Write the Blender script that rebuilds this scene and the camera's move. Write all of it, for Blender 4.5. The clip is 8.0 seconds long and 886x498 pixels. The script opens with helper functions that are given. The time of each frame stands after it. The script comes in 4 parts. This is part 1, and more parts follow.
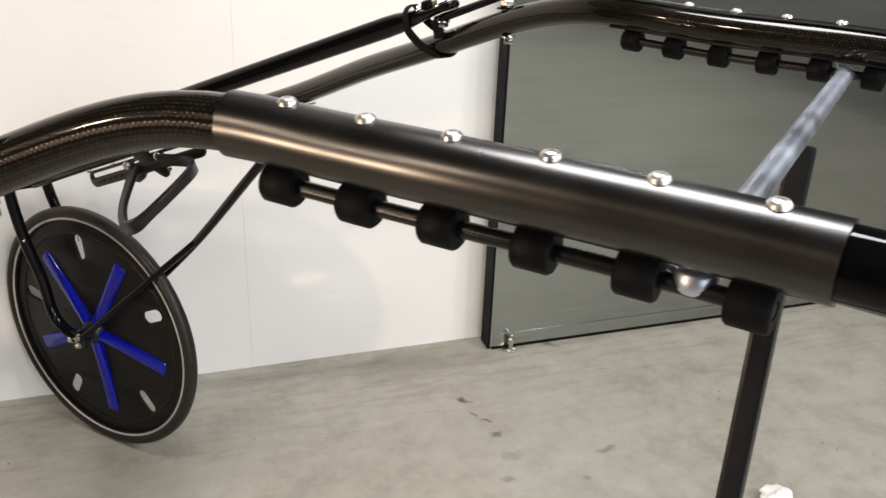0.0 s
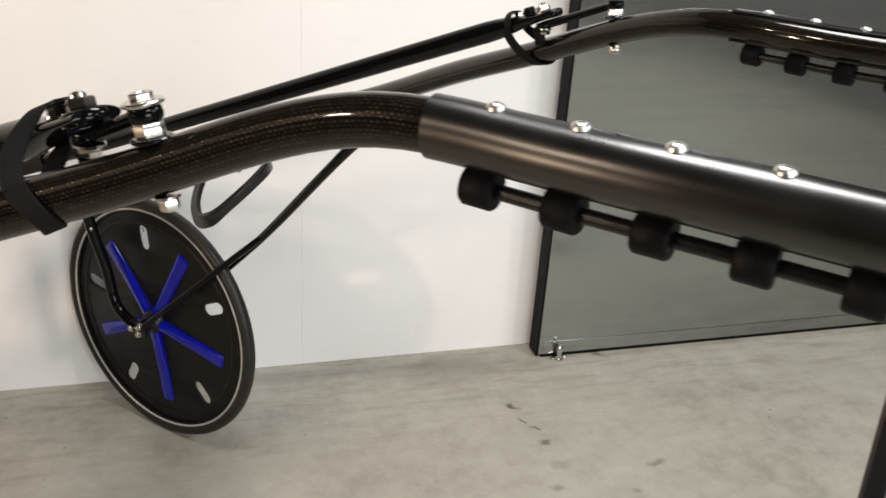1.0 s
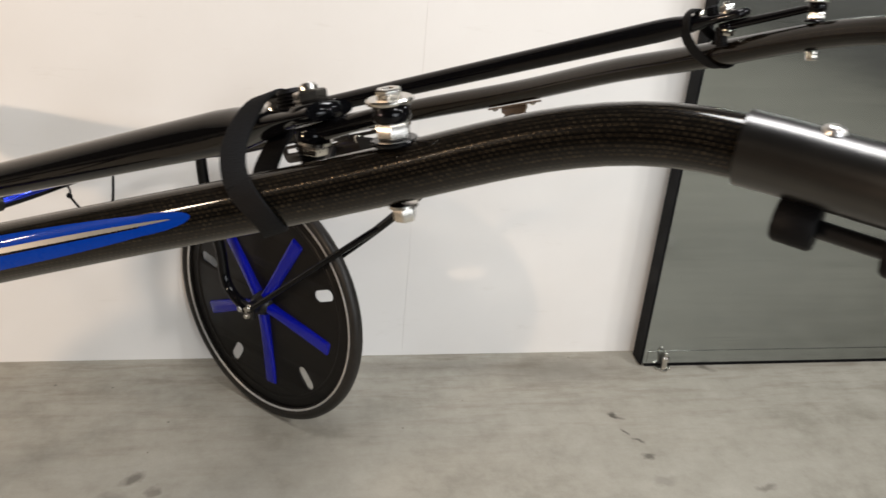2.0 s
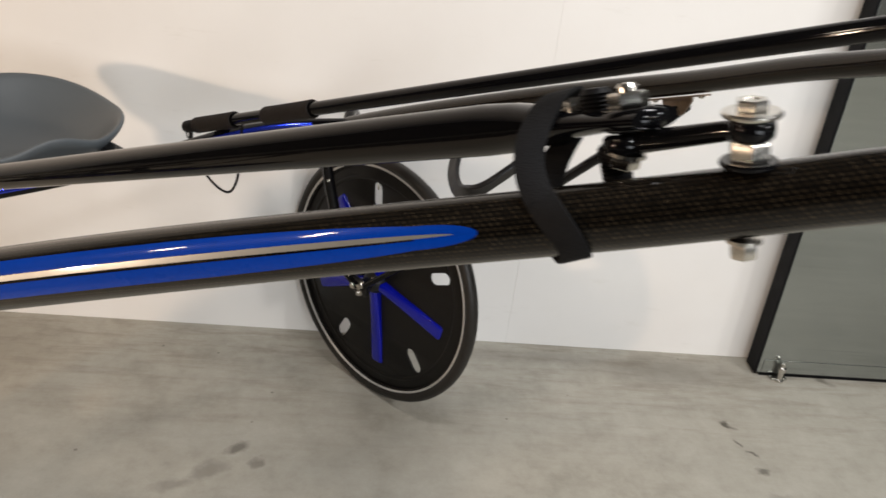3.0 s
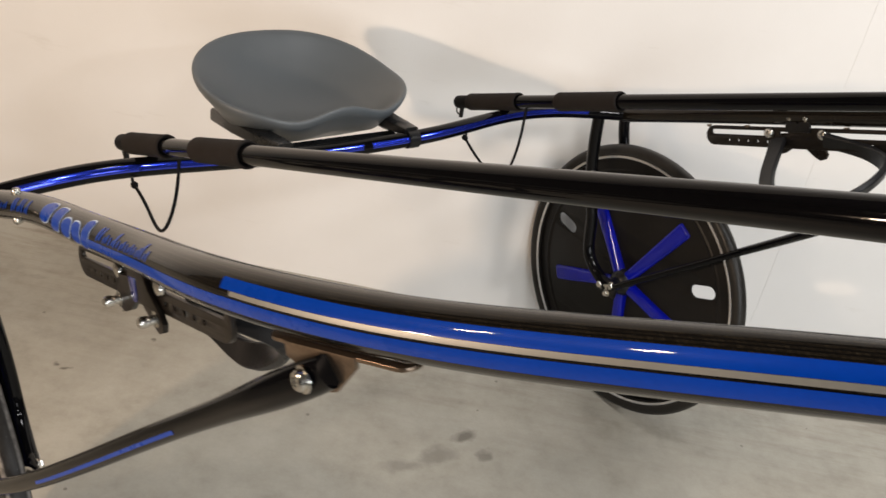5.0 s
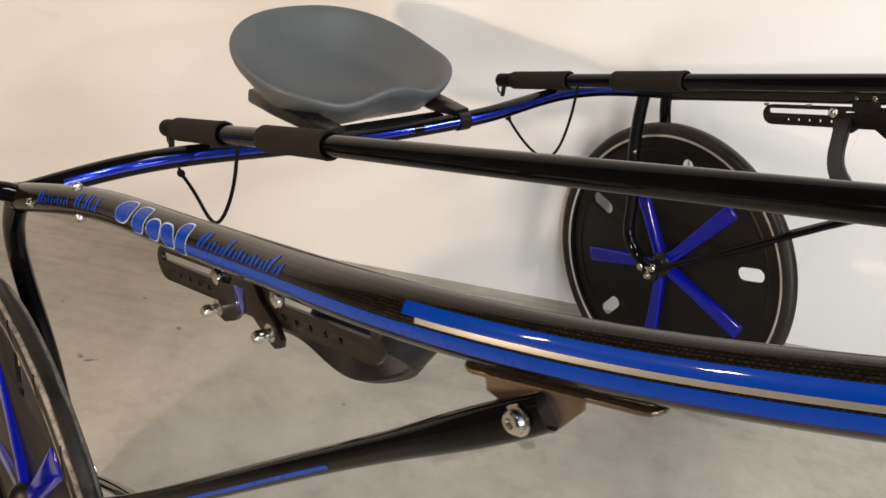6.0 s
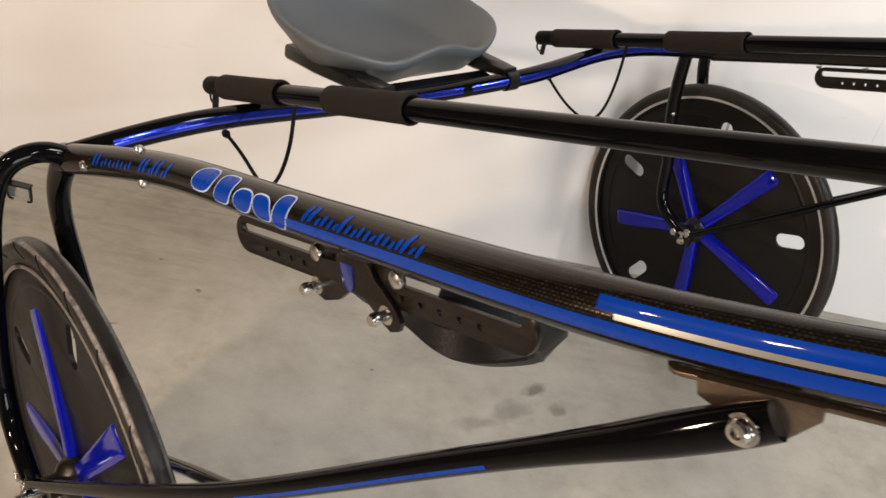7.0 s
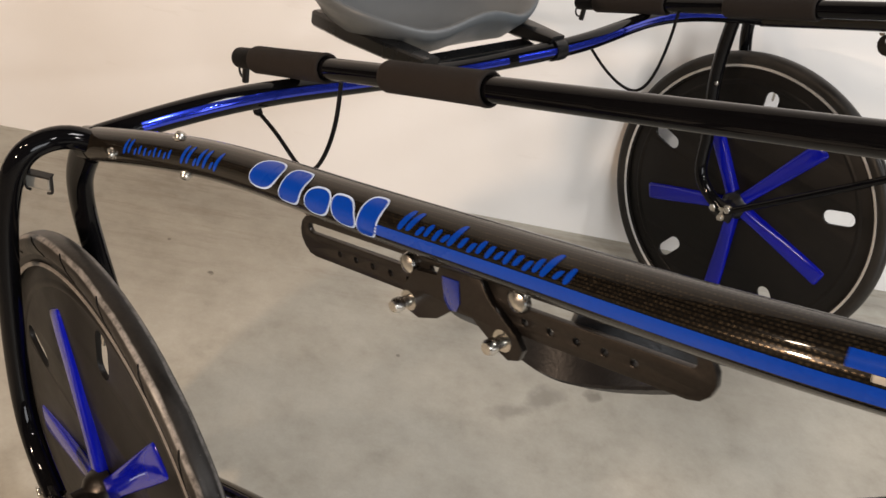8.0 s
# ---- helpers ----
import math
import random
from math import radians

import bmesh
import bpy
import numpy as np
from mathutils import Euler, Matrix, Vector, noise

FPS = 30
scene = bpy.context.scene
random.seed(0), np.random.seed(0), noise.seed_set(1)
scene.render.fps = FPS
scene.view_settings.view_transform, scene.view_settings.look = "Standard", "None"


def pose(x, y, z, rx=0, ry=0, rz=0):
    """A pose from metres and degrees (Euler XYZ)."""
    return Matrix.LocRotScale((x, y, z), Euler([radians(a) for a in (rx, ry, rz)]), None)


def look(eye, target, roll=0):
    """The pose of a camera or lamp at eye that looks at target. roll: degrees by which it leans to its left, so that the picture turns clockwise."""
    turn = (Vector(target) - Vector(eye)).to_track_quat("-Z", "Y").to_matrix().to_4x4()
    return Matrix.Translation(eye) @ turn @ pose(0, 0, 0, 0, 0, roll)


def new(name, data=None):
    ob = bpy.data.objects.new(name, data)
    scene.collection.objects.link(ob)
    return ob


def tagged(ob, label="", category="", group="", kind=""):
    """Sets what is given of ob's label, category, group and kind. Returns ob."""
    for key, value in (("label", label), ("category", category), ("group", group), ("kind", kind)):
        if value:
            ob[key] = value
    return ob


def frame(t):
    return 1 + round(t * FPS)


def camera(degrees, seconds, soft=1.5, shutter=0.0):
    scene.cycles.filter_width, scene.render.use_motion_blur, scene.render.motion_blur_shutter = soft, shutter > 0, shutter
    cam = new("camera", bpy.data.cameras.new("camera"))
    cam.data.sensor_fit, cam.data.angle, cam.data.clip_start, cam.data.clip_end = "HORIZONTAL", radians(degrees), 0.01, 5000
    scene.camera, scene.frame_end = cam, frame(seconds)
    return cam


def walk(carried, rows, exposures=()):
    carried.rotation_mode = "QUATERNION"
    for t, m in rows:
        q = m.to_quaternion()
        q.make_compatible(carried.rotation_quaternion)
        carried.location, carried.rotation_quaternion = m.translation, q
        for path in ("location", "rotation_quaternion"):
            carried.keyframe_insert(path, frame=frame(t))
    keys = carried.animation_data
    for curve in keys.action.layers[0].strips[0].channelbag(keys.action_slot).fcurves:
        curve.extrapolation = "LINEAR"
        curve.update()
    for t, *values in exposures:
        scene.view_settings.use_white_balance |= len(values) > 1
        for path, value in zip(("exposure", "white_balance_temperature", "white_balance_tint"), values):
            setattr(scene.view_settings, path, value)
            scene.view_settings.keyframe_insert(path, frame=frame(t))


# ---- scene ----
cam = camera(53.4, 8.0, soft=1.5, shutter=0.4)
PATH = [
    (0, (0.01, 0.543, 1.525), (0.607, 2.264, 0.7), 2.3),
    (0.5, (-0.03, 0.547, 1.525), (0.551, 2.277, 0.706), 2.8),
    (1, (-0.072, 0.565, 1.523), (0.467, 2.308, 0.703), 3.9),
    (1.5, (-0.11, 0.602, 1.517), (0.345, 2.364, 0.687), 4.6),
    (3, (-0.256, 0.739, 1.487), (-0.051, 2.504, 0.568), 7.2),
    (3.5, (-0.315, 0.779, 1.478), (-0.207, 2.536, 0.529), 8.0),
    (4, (-0.37, 0.803, 1.473), (-0.366, 2.547, 0.494), 8.6),
    (4.5, (-0.457, 0.832, 1.459), (-0.515, 2.563, 0.459), 9.2),
    (5, (-0.555, 0.859, 1.45), (-0.633, 2.577, 0.429), 9.7),
    (6.5, (-0.774, 0.936, 1.404), (-0.737, 2.603, 0.3), 11.3),
    (7, (-0.838, 0.958, 1.387), (-0.771, 2.597, 0.242), 12.3),
    (7.5, (-0.886, 1.011, 1.359), (-0.803, 2.627, 0.184), 12.3),
    (8, (-0.942, 1.063, 1.335), (-0.817, 2.653, 0.129), 13.2),
]
EXPOSURES = ((0, -0.32, 6380, 11), (1.5, -0.44, 6380, 11), (3.5, -0.50, 6380, 11), (4.5, -0.49, 6390, 11), (5, -0.40, 6400, 11), (6.5, -0.29, 6400, 12), (8, -0.27, 6500, 13))
walk(cam, [(t, look(eye, target, roll)) for t, eye, target, roll in PATH], EXPOSURES)

# ---- world and lights ----
world = bpy.data.worlds.new("world")
scene.world = world
world.use_nodes = True
world.node_tree.nodes["Background"].inputs[0].default_value = (0.8, 0.85, 0.9, 1)
world.node_tree.nodes["Background"].inputs[1].default_value = 0.3


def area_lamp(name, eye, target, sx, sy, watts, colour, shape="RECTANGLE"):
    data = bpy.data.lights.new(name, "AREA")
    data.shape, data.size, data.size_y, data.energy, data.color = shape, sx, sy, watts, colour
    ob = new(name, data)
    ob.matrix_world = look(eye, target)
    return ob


area_lamp("work_lamp", (-2.30, 0.60, 1.15), (-0.5, 2.8, 1.5), 0.11, 0.11, 41, (1.0, 0.735, 0.515), "DISK")
area_lamp("unseen_ceiling_lamp", (-2.75, 0.30, 2.75), (-1.2, 1.3, 0.4), 0.13, 0.24, 21, (1.0, 0.80, 0.60))
area_lamp("unseen_ceiling_lamp", (-3.7, 0.80, 2.55), (-1.2, 1.5, 0.4), 0.13, 0.24, 19, (1.0, 0.80, 0.60))
area_lamp("ceiling_tube_lamp", (0.42, 1.50, 2.93), (0.60, 1.50, 0), 0.50, 0.80, 48, (1.0, 0.99, 0.975))
# Unseen overhead fill, stronger at the right to level the floor's brightness.
for x, watts in ((0.6, 39), (2.7, 108)):
    area_lamp("unseen_ceiling_lamp", (x, -0.6, 2.93), (x, -0.6, 0), 0.36, 0.36, watts, (1.0, 0.98, 0.945))
# Added lamp, never in view, that brightens the floor by the door.
area_lamp("unseen_ceiling_lamp", (2.5, 1.2, 2.93), (2.2, 1.4, 0), 0.36, 0.36, 38, (1.0, 0.985, 0.96))
# Added soft light before the windowless east wall, for the crossbar stripe's highlight.
area_lamp("added_soft_light", (4.55, -1.1, 1.75), (0.0, 1.2, 1.0), 2.6, 0.9, 42, (0.97, 0.99, 1.0))
# Added soft fill before the windowless south wall; it lifts the white wall.
area_lamp("added_soft_light", (1.7, -3.9, 1.45), (1.3, 3.0, 0.9), 2.6, 1.9, 165, (0.94, 0.98, 1.0))

# ---- materials ----


class Nodes:
    """A short way to write node trees."""

    def __init__(self, name):
        self.mat = bpy.data.materials.new(name)
        self.mat.use_nodes = True
        self.tree = self.mat.node_tree
        self.bsdf = self.tree.nodes["Principled BSDF"]
        self.out = self.tree.nodes["Material Output"]

    def node(self, kind, props=None, **links):
        n = self.tree.nodes.new(kind)
        props = props or {}
        if "operation" in props:
            n.operation = props["operation"]
        if "data_type" in props:
            n.data_type, n.blend_type = props["data_type"], props["blend_type"]
        if "rotation_type" in props:
            n.rotation_type = props["rotation_type"]
        if "feature" in props:
            n.feature = props["feature"]
        for k, v in links.items():
            self.put(n.inputs[int(k[1:])] if k[0] == "i" and k[1:].isdigit() else n.inputs[k.replace("_", " ")], v)
        return n

    def put(self, socket, v):
        if isinstance(v, bpy.types.NodeSocket):
            self.tree.links.new(v, socket)
        else:
            socket.default_value = v

    def math(self, op, a, b=0.0, c=0.0):
        return self.node("ShaderNodeMath", {"operation": op}, i0=a, i1=b, i2=c).outputs[0]

    def noise(self, vec, scale, detail=4.0, rough=0.5):
        return self.node("ShaderNodeTexNoise", None, Vector=vec, Scale=scale, Detail=detail, Roughness=rough).outputs[0]

    def ramp(self, fac, stops):
        n = self.node("ShaderNodeValToRGB", None, Fac=fac)
        e = n.color_ramp.elements
        while len(e) < len(stops):
            e.new(0.5)
        for el, (p, c) in zip(e, stops):
            el.position, el.color = p, (*c, 1) if len(c) == 3 else c
        return n.outputs[0]

    def mix(self, fac, a, b, mode="MIX"):
        n = self.node("ShaderNodeMix", {"data_type": "RGBA", "blend_type": mode})
        self.put(n.inputs[0], fac), self.put(n.inputs[6], a), self.put(n.inputs[7], b)
        return n.outputs[2]

    def remap(self, v, a, b, c, d):
        return self.node("ShaderNodeMapRange", None, i0=v, i1=a, i2=b, i3=c, i4=d).outputs[0]

    def bump(self, height, strength, distance, normal=None):
        n = self.node("ShaderNodeBump", None, Height=height, Strength=strength, Distance=distance)
        if normal is not None:
            self.put(n.inputs["Normal"], normal)
        return n.outputs[0]

    def pos(self, scale=(1, 1, 1)):
        g = self.node("ShaderNodeNewGeometry").outputs["Position"]
        return self.node("ShaderNodeVectorMath", {"operation": "MULTIPLY"}, i0=g, i1=scale).outputs[0]

    def set(self, **kw):
        for k, v in kw.items():
            self.put(self.bsdf.inputs[k.replace("_", " ")], v)
        return self


def rgb(r, g, b):
    return (r, g, b, 1.0)


def plain(name, colour, rough, metal=0.0, coat=0.0, coat_rough=0.05, spread=0.12, grain=300.0, bump=0.0, wear=0.0, spec=0.5):
    """A surface of one paint or metal, with fine grain, faint smears and wear."""
    m = Nodes(name)
    p = m.pos()
    fine, broad = m.noise(p, grain, 3), m.noise(p, 9.0, 5, 0.6)
    dark = tuple(c * (1 - spread) for c in colour)
    light = tuple(min(1, c * (1 + spread)) for c in colour)
    col = m.ramp(m.math("ADD", m.math("MULTIPLY", fine, 0.45), m.math("MULTIPLY", broad, 0.55)), [(0.35, dark), (0.65, light)])
    m.set(Base_Color=col, Metallic=metal, Coat_Weight=coat, Coat_Roughness=coat_rough, Specular_IOR_Level=spec)
    m.set(Roughness=m.remap(broad, 0.3, 0.7, max(0.02, rough * (0.8 - wear)), min(1, rough * (1.2 + wear))))
    if bump:
        m.set(Normal=m.bump(fine, bump, 0.001))
    return m.mat


def carbon_material():
    m = Nodes("carbon_fibre")
    uv = m.node("ShaderNodeUVMap").outputs[0]
    sep = m.node("ShaderNodeSeparateXYZ", None, Vector=uv)
    # rows of small tows along the tube, every second one turned across and sunk
    u, v = m.math("DIVIDE", sep.outputs[0], 0.0036), m.math("DIVIDE", sep.outputs[1], 0.0024)
    iv = m.math("FLOOR", v)
    odd = m.math("FLOORED_MODULO", iv, 2.0)
    fu = m.math("FRACT", m.math("ADD", u, m.math("MULTIPLY", odd, 0.5)))
    hump_u = m.math("SINE", m.math("MULTIPLY", fu, math.pi))
    hump_v = m.math("SINE", m.math("MULTIPLY", m.math("FRACT", v), math.pi))
    dash = m.math("MULTIPLY", m.math("POWER", hump_u, 2.4), m.math("POWER", hump_v, 2.2))
    dash = m.math("MULTIPLY", dash, m.math("SUBTRACT", 1.0, m.math("MULTIPLY", odd, 0.45)))
    broad = m.noise(m.pos(), 14, 4)
    flick = m.remap(m.noise(m.pos(), 260, 2), 0.35, 0.65, 0.35, 1.1)
    col = m.mix(m.math("MULTIPLY", dash, flick), rgb(0.0016, 0.0015, 0.0014), rgb(0.080, 0.062, 0.040))
    col = m.mix(m.math("MULTIPLY", broad, 0.25), col, rgb(0.004, 0.004, 0.004))
    m.set(Base_Color=col, Metallic=m.math("MULTIPLY", dash, 0.9), Specular_IOR_Level=0.05, Roughness=0.23, Coat_Weight=0.55,
          Coat_Roughness=m.remap(broad, 0.3, 0.7, 0.03, 0.06), Normal=m.bump(dash, 0.15, 0.0003))
    m.set(Coat_Normal=m.bump(m.noise(m.pos(), 60, 2), 0.03, 0.001))
    return m.mat


def sleeve_material():
    m = Nodes("anodised_aluminium")
    uv = m.node("ShaderNodeUVMap").outputs[0]
    streak = m.noise(m.node("ShaderNodeVectorMath", {"operation": "MULTIPLY"}, i0=uv, i1=(60, 900, 1)).outputs[0], 1.0, 4)
    cloud = m.noise(m.pos(), 30, 3)
    col = m.ramp(m.math("ADD", m.math("MULTIPLY", streak, 0.3), m.math("MULTIPLY", cloud, 0.7)), [(0.3, (0.073, 0.0715, 0.070)), (0.7, (0.087, 0.085, 0.083))])
    m.set(Base_Color=col, Metallic=1.0, Roughness=m.remap(cloud, 0.3, 0.7, 0.27, 0.31), Normal=m.bump(m.noise(m.pos(), 1500, 2), 0.02, 0.0002))
    return m.mat


def tyre_material(name, centre, radius, worn):
    """Rubber; a worn tyre is scuffed pale along its shoulder."""
    m = Nodes(name)
    p = m.pos()
    fine, broad = m.noise(p, 160, 4, 0.65), m.noise(p, 17, 4)
    col = m.ramp(m.math("ADD", m.math("MULTIPLY", fine, 0.5), m.math("MULTIPLY", broad, 0.5)), [(0.3, (0.006, 0.0055, 0.005)), (0.7, (0.021, 0.0185, 0.016))])
    if worn:
        rel = m.node("ShaderNodeVectorMath", {"operation": "SUBTRACT"}, i0=p, i1=tuple(centre)).outputs[0]
        d = m.node("ShaderNodeVectorMath", {"operation": "LENGTH"}, i0=rel).outputs[1]
        d = m.math("ADD", d, m.math("MULTIPLY", m.math("SUBTRACT", broad, 0.5), 0.003))
        band = m.math("MULTIPLY", m.remap(d, radius - 0.0062, radius - 0.0048, 0.0, 1.0), m.remap(d, radius - 0.0022, radius - 0.0012, 1.0, 0.0))
        rub = m.math("MULTIPLY", band, m.remap(m.noise(p, 75, 5, 0.75), 0.36, 0.58, 0.25, 1.0))
        col = m.mix(m.math("MULTIPLY", rub, 0.9), col, rgb(0.21, 0.20, 0.19))
        fleck = m.math("GREATER_THAN", m.noise(p, 330, 2), 0.75)
        col = m.mix(m.math("MULTIPLY", fleck, 0.5), col, rgb(0.20, 0.18, 0.16))
    m.set(Base_Color=col, Roughness=m.remap(broad, 0.3, 0.7, 0.32, 0.55), Specular_IOR_Level=0.35, Normal=m.bump(fine, 0.25, 0.0012))
    return m.mat


def floor_material(stains, smudges_and_shade):
    m = Nodes("concrete_floor")
    p = m.pos()
    big, mid, fine, blot = m.noise(p, 1.6, 6, 0.62), m.noise(p, 9, 6, 0.6), m.noise(p, 160, 3), m.noise(p, 24, 5, 0.7)
    col = m.ramp(m.math("ADD", m.math("MULTIPLY", big, 0.35), m.math("ADD", m.math("MULTIPLY", mid, 0.40), m.math("MULTIPLY", blot, 0.25))),
                 [(0.36, (0.275, 0.258, 0.212)), (0.48, (0.372, 0.352, 0.298)), (0.62, (0.445, 0.425, 0.366))])
    col = m.mix(m.math("MULTIPLY", fine, 0.22), col, rgb(0.22, 0.20, 0.17))
    # brown drag marks that gather along the foot of the wall
    drag = m.noise(m.pos((2.2, 15, 1)), 1.7, 6, 0.72)
    near_wall = m.remap(m.node("ShaderNodeSeparateXYZ", None, Vector=p).outputs[1], 2.35, 2.98, 0.0, 1.0)
    col = m.mix(m.math("MULTIPLY", m.remap(drag, 0.48, 0.68, 0.0, 0.55), near_wall), col, rgb(0.150, 0.112, 0.075))
    warp = m.node("ShaderNodeTexNoise", None, Vector=p, Scale=22.0, Detail=4.0)
    bent = m.node("ShaderNodeVectorMath", {"operation": "MULTIPLY_ADD"}, i0=warp.outputs[1], i1=(0.06, 0.06, 0), i2=p).outputs[0]
    total = None
    for x, y, rx, ry, ang, amount in stains + smudges_and_shade:
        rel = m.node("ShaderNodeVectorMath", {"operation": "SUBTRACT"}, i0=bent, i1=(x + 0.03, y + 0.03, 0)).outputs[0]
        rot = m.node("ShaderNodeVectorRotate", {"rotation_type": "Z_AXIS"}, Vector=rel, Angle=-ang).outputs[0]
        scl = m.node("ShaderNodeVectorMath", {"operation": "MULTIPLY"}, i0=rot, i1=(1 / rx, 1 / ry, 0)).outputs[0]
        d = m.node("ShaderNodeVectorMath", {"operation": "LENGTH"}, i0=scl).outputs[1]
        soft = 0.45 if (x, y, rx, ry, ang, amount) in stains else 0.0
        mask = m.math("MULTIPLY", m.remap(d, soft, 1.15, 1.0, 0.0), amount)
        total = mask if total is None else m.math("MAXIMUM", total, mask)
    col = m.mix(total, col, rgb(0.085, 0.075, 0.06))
    speck = m.node("ShaderNodeTexVoronoi", None, Vector=p, Scale=13.0)
    dots = m.math("MULTIPLY", m.math("LESS_THAN", speck.outputs[0], 0.055), m.math("GREATER_THAN", m.noise(p, 3.1, 2), 0.56))
    col = m.mix(m.math("MULTIPLY", dots, 0.5), col, rgb(0.06, 0.05, 0.04))
    m.set(Base_Color=col, Roughness=m.remap(mid, 0.3, 0.7, 0.38, 0.58), Specular_IOR_Level=0.45)
    m.set(Normal=m.bump(m.math("ADD", m.math("MULTIPLY", fine, 0.4), mid), 0.10, 0.004))
    return m.mat


def wall_material():
    m = Nodes("white_wall_panel")
    p = m.pos()
    big, fine = m.noise(p, 1.3, 5, 0.6), m.noise(p, 240, 3)
    col = m.ramp(big, [(0.35, (0.755, 0.735, 0.705)), (0.65, (0.80, 0.785, 0.76))])
    scuff = m.noise(m.pos((3, 3, 14)), 1.4, 6, 0.7)
    col = m.mix(m.remap(scuff, 0.62, 0.80, 0.0, 0.30), col, rgb(0.52, 0.48, 0.42))
    m.set(Base_Color=col, Roughness=m.remap(big, 0.3, 0.7, 0.34, 0.5), Specular_IOR_Level=0.4, Normal=m.bump(m.math("ADD", fine, m.math("MULTIPLY", big, 4.0)), 0.08, 0.003))
    return m.mat


def steel_door_material():
    m = Nodes("galvanised_steel_sheet")
    p = m.pos((1.2, 1.2, 26))
    streak, broad, fine = m.noise(p, 1.5, 5, 0.65), m.noise(m.pos((0.8, 0.8, 2.2)), 1.6, 4), m.noise(m.pos((2, 2, 300)), 4, 3)
    col = m.ramp(m.math("ADD", m.math("MULTIPLY", streak, 0.35), m.math("MULTIPLY", broad, 0.65)), [(0.3, (0.255, 0.270, 0.254)), (0.7, (0.345, 0.361, 0.339))])
    # long shallow scratches from handling
    scratch = m.remap(m.noise(m.pos((0.9, 0.9, 120)), 2.3, 3), 0.66, 0.70, 0.0, 0.45)
    col = m.mix(scratch, col, rgb(0.12, 0.125, 0.12))
    m.set(Base_Color=col, Metallic=0.88, Roughness=m.remap(broad, 0.3, 0.7, 0.10, 0.17), Normal=m.bump(m.math("ADD", m.math("MULTIPLY", broad, 6.0), m.math("MULTIPLY", fine, 0.008)), 0.05, 0.004))
    return m.mat


CARBON = carbon_material()
SLEEVE = sleeve_material()
BLACK = plain("black_gloss_paint", (0.0025, 0.0025, 0.003), 0.05, spread=0.2, spec=0.20)
BLACK_STEEL = plain("black_powder_coat", (0.006, 0.006, 0.0065), 0.30, spread=0.2, bump=0.06, spec=0.35)
PLATE = plain("dark_bronze_anodised_plate", (0.034, 0.0295, 0.026), 0.33, metal=0.8, spread=0.18, bump=0.08)
BRONZE = plain("bronze_steel_bracket", (0.20, 0.15, 0.11), 0.32, metal=0.9, spread=0.2, bump=0.08)
PALE_ZINC = plain("pale_zinc", (0.74, 0.73, 0.71), 0.36, metal=1.0, spread=0.15, grain=500, bump=0.2)
CHROME = plain("zinc_plated_steel", (0.56, 0.54, 0.50), 0.22, metal=1.0, spread=0.12, wear=0.3)
BLUE = plain("blue_gloss_decal", (0.0010, 0.036, 0.30), 0.3, coat=0.45, coat_rough=0.03, spread=0.08, spec=0.05)
BLUE_BADGE = plain("blue_enamel", (0.002, 0.012, 0.16), 0.15, coat=1.0, coat_rough=0.03, spread=0.15)
BLUE_FOIL = plain("metallic_blue_paint", (0.022, 0.050, 0.60), 0.16, metal=0.85, coat=1.0, coat_rough=0.04, spread=0.08)
BLUE_SPOKE = plain("blue_spoke_plastic", (0.0025, 0.006, 0.27), 0.12, coat=0.35, coat_rough=0.05, spread=0.12, spec=0.25)
SILVER = plain("silver_decal", (0.205, 0.203, 0.186), 0.38, metal=0.25, coat=0.4, spread=0.06)
PALE = plain("pale_blue_decal_edge", (0.42, 0.55, 0.80), 0.2, coat=1.0, spread=0.05)
FOAM = plain("black_foam_rubber", (0.012, 0.0098, 0.0088), 0.85, spread=0.25, grain=700, bump=0.5, spec=0.2)
RUBBER = plain("black_rubber", (0.0045, 0.0045, 0.005), 0.55, spread=0.3, grain=500, bump=0.25, spec=0.09)
WEBBING = plain("black_webbing", (0.006, 0.006, 0.0065), 0.75, spread=0.35, grain=900, bump=0.6, spec=0.12)
LEATHER = plain("black_leather", (0.006, 0.006, 0.007), 0.40, spec=0.3, spread=0.35, grain=260, bump=0.35)
DISC = plain("black_wheel_cover", (0.0060, 0.0054, 0.0050), 0.42, spread=0.2, grain=90, bump=0.03, spec=0.20)
REFLECT = plain("silver_reflective_tape", (0.50, 0.49, 0.47), 0.4, metal=0.3, spread=0.2)
WORN_TAPE = plain("worn_rim_tape", (0.13, 0.12, 0.11), 0.5, spread=0.4, grain=80)
SEAT_GREY = plain("grey_moulded_plastic", (0.085, 0.096, 0.104), 0.42, spread=0.05, grain=600, bump=0.12, spec=0.4)
GALV = plain("galvanised_tube", (0.58, 0.62, 0.71), 0.36, metal=1.0, spread=0.08, grain=200, wear=0.2)
LEGBLACK = plain("dark_grey_painted_steel", (0.006, 0.0068, 0.0085), 0.42, spread=0.25, bump=0.05, spec=0.22)
WHITE = plain("white_crumpled_paper", (0.75, 0.74, 0.71), 0.7, spread=0.06)
WALL, DOOR = wall_material(), steel_door_material()
# Unseen ceiling and walls are kept dark so the black parts reflect little.
CEILING = plain("unseen_ceiling_dark", (0.06, 0.058, 0.056), 0.9, spread=0.06, grain=40)
ROOM = plain("unseen_room_dark", (0.06, 0.055, 0.05), 0.8, spread=0.1, grain=30)

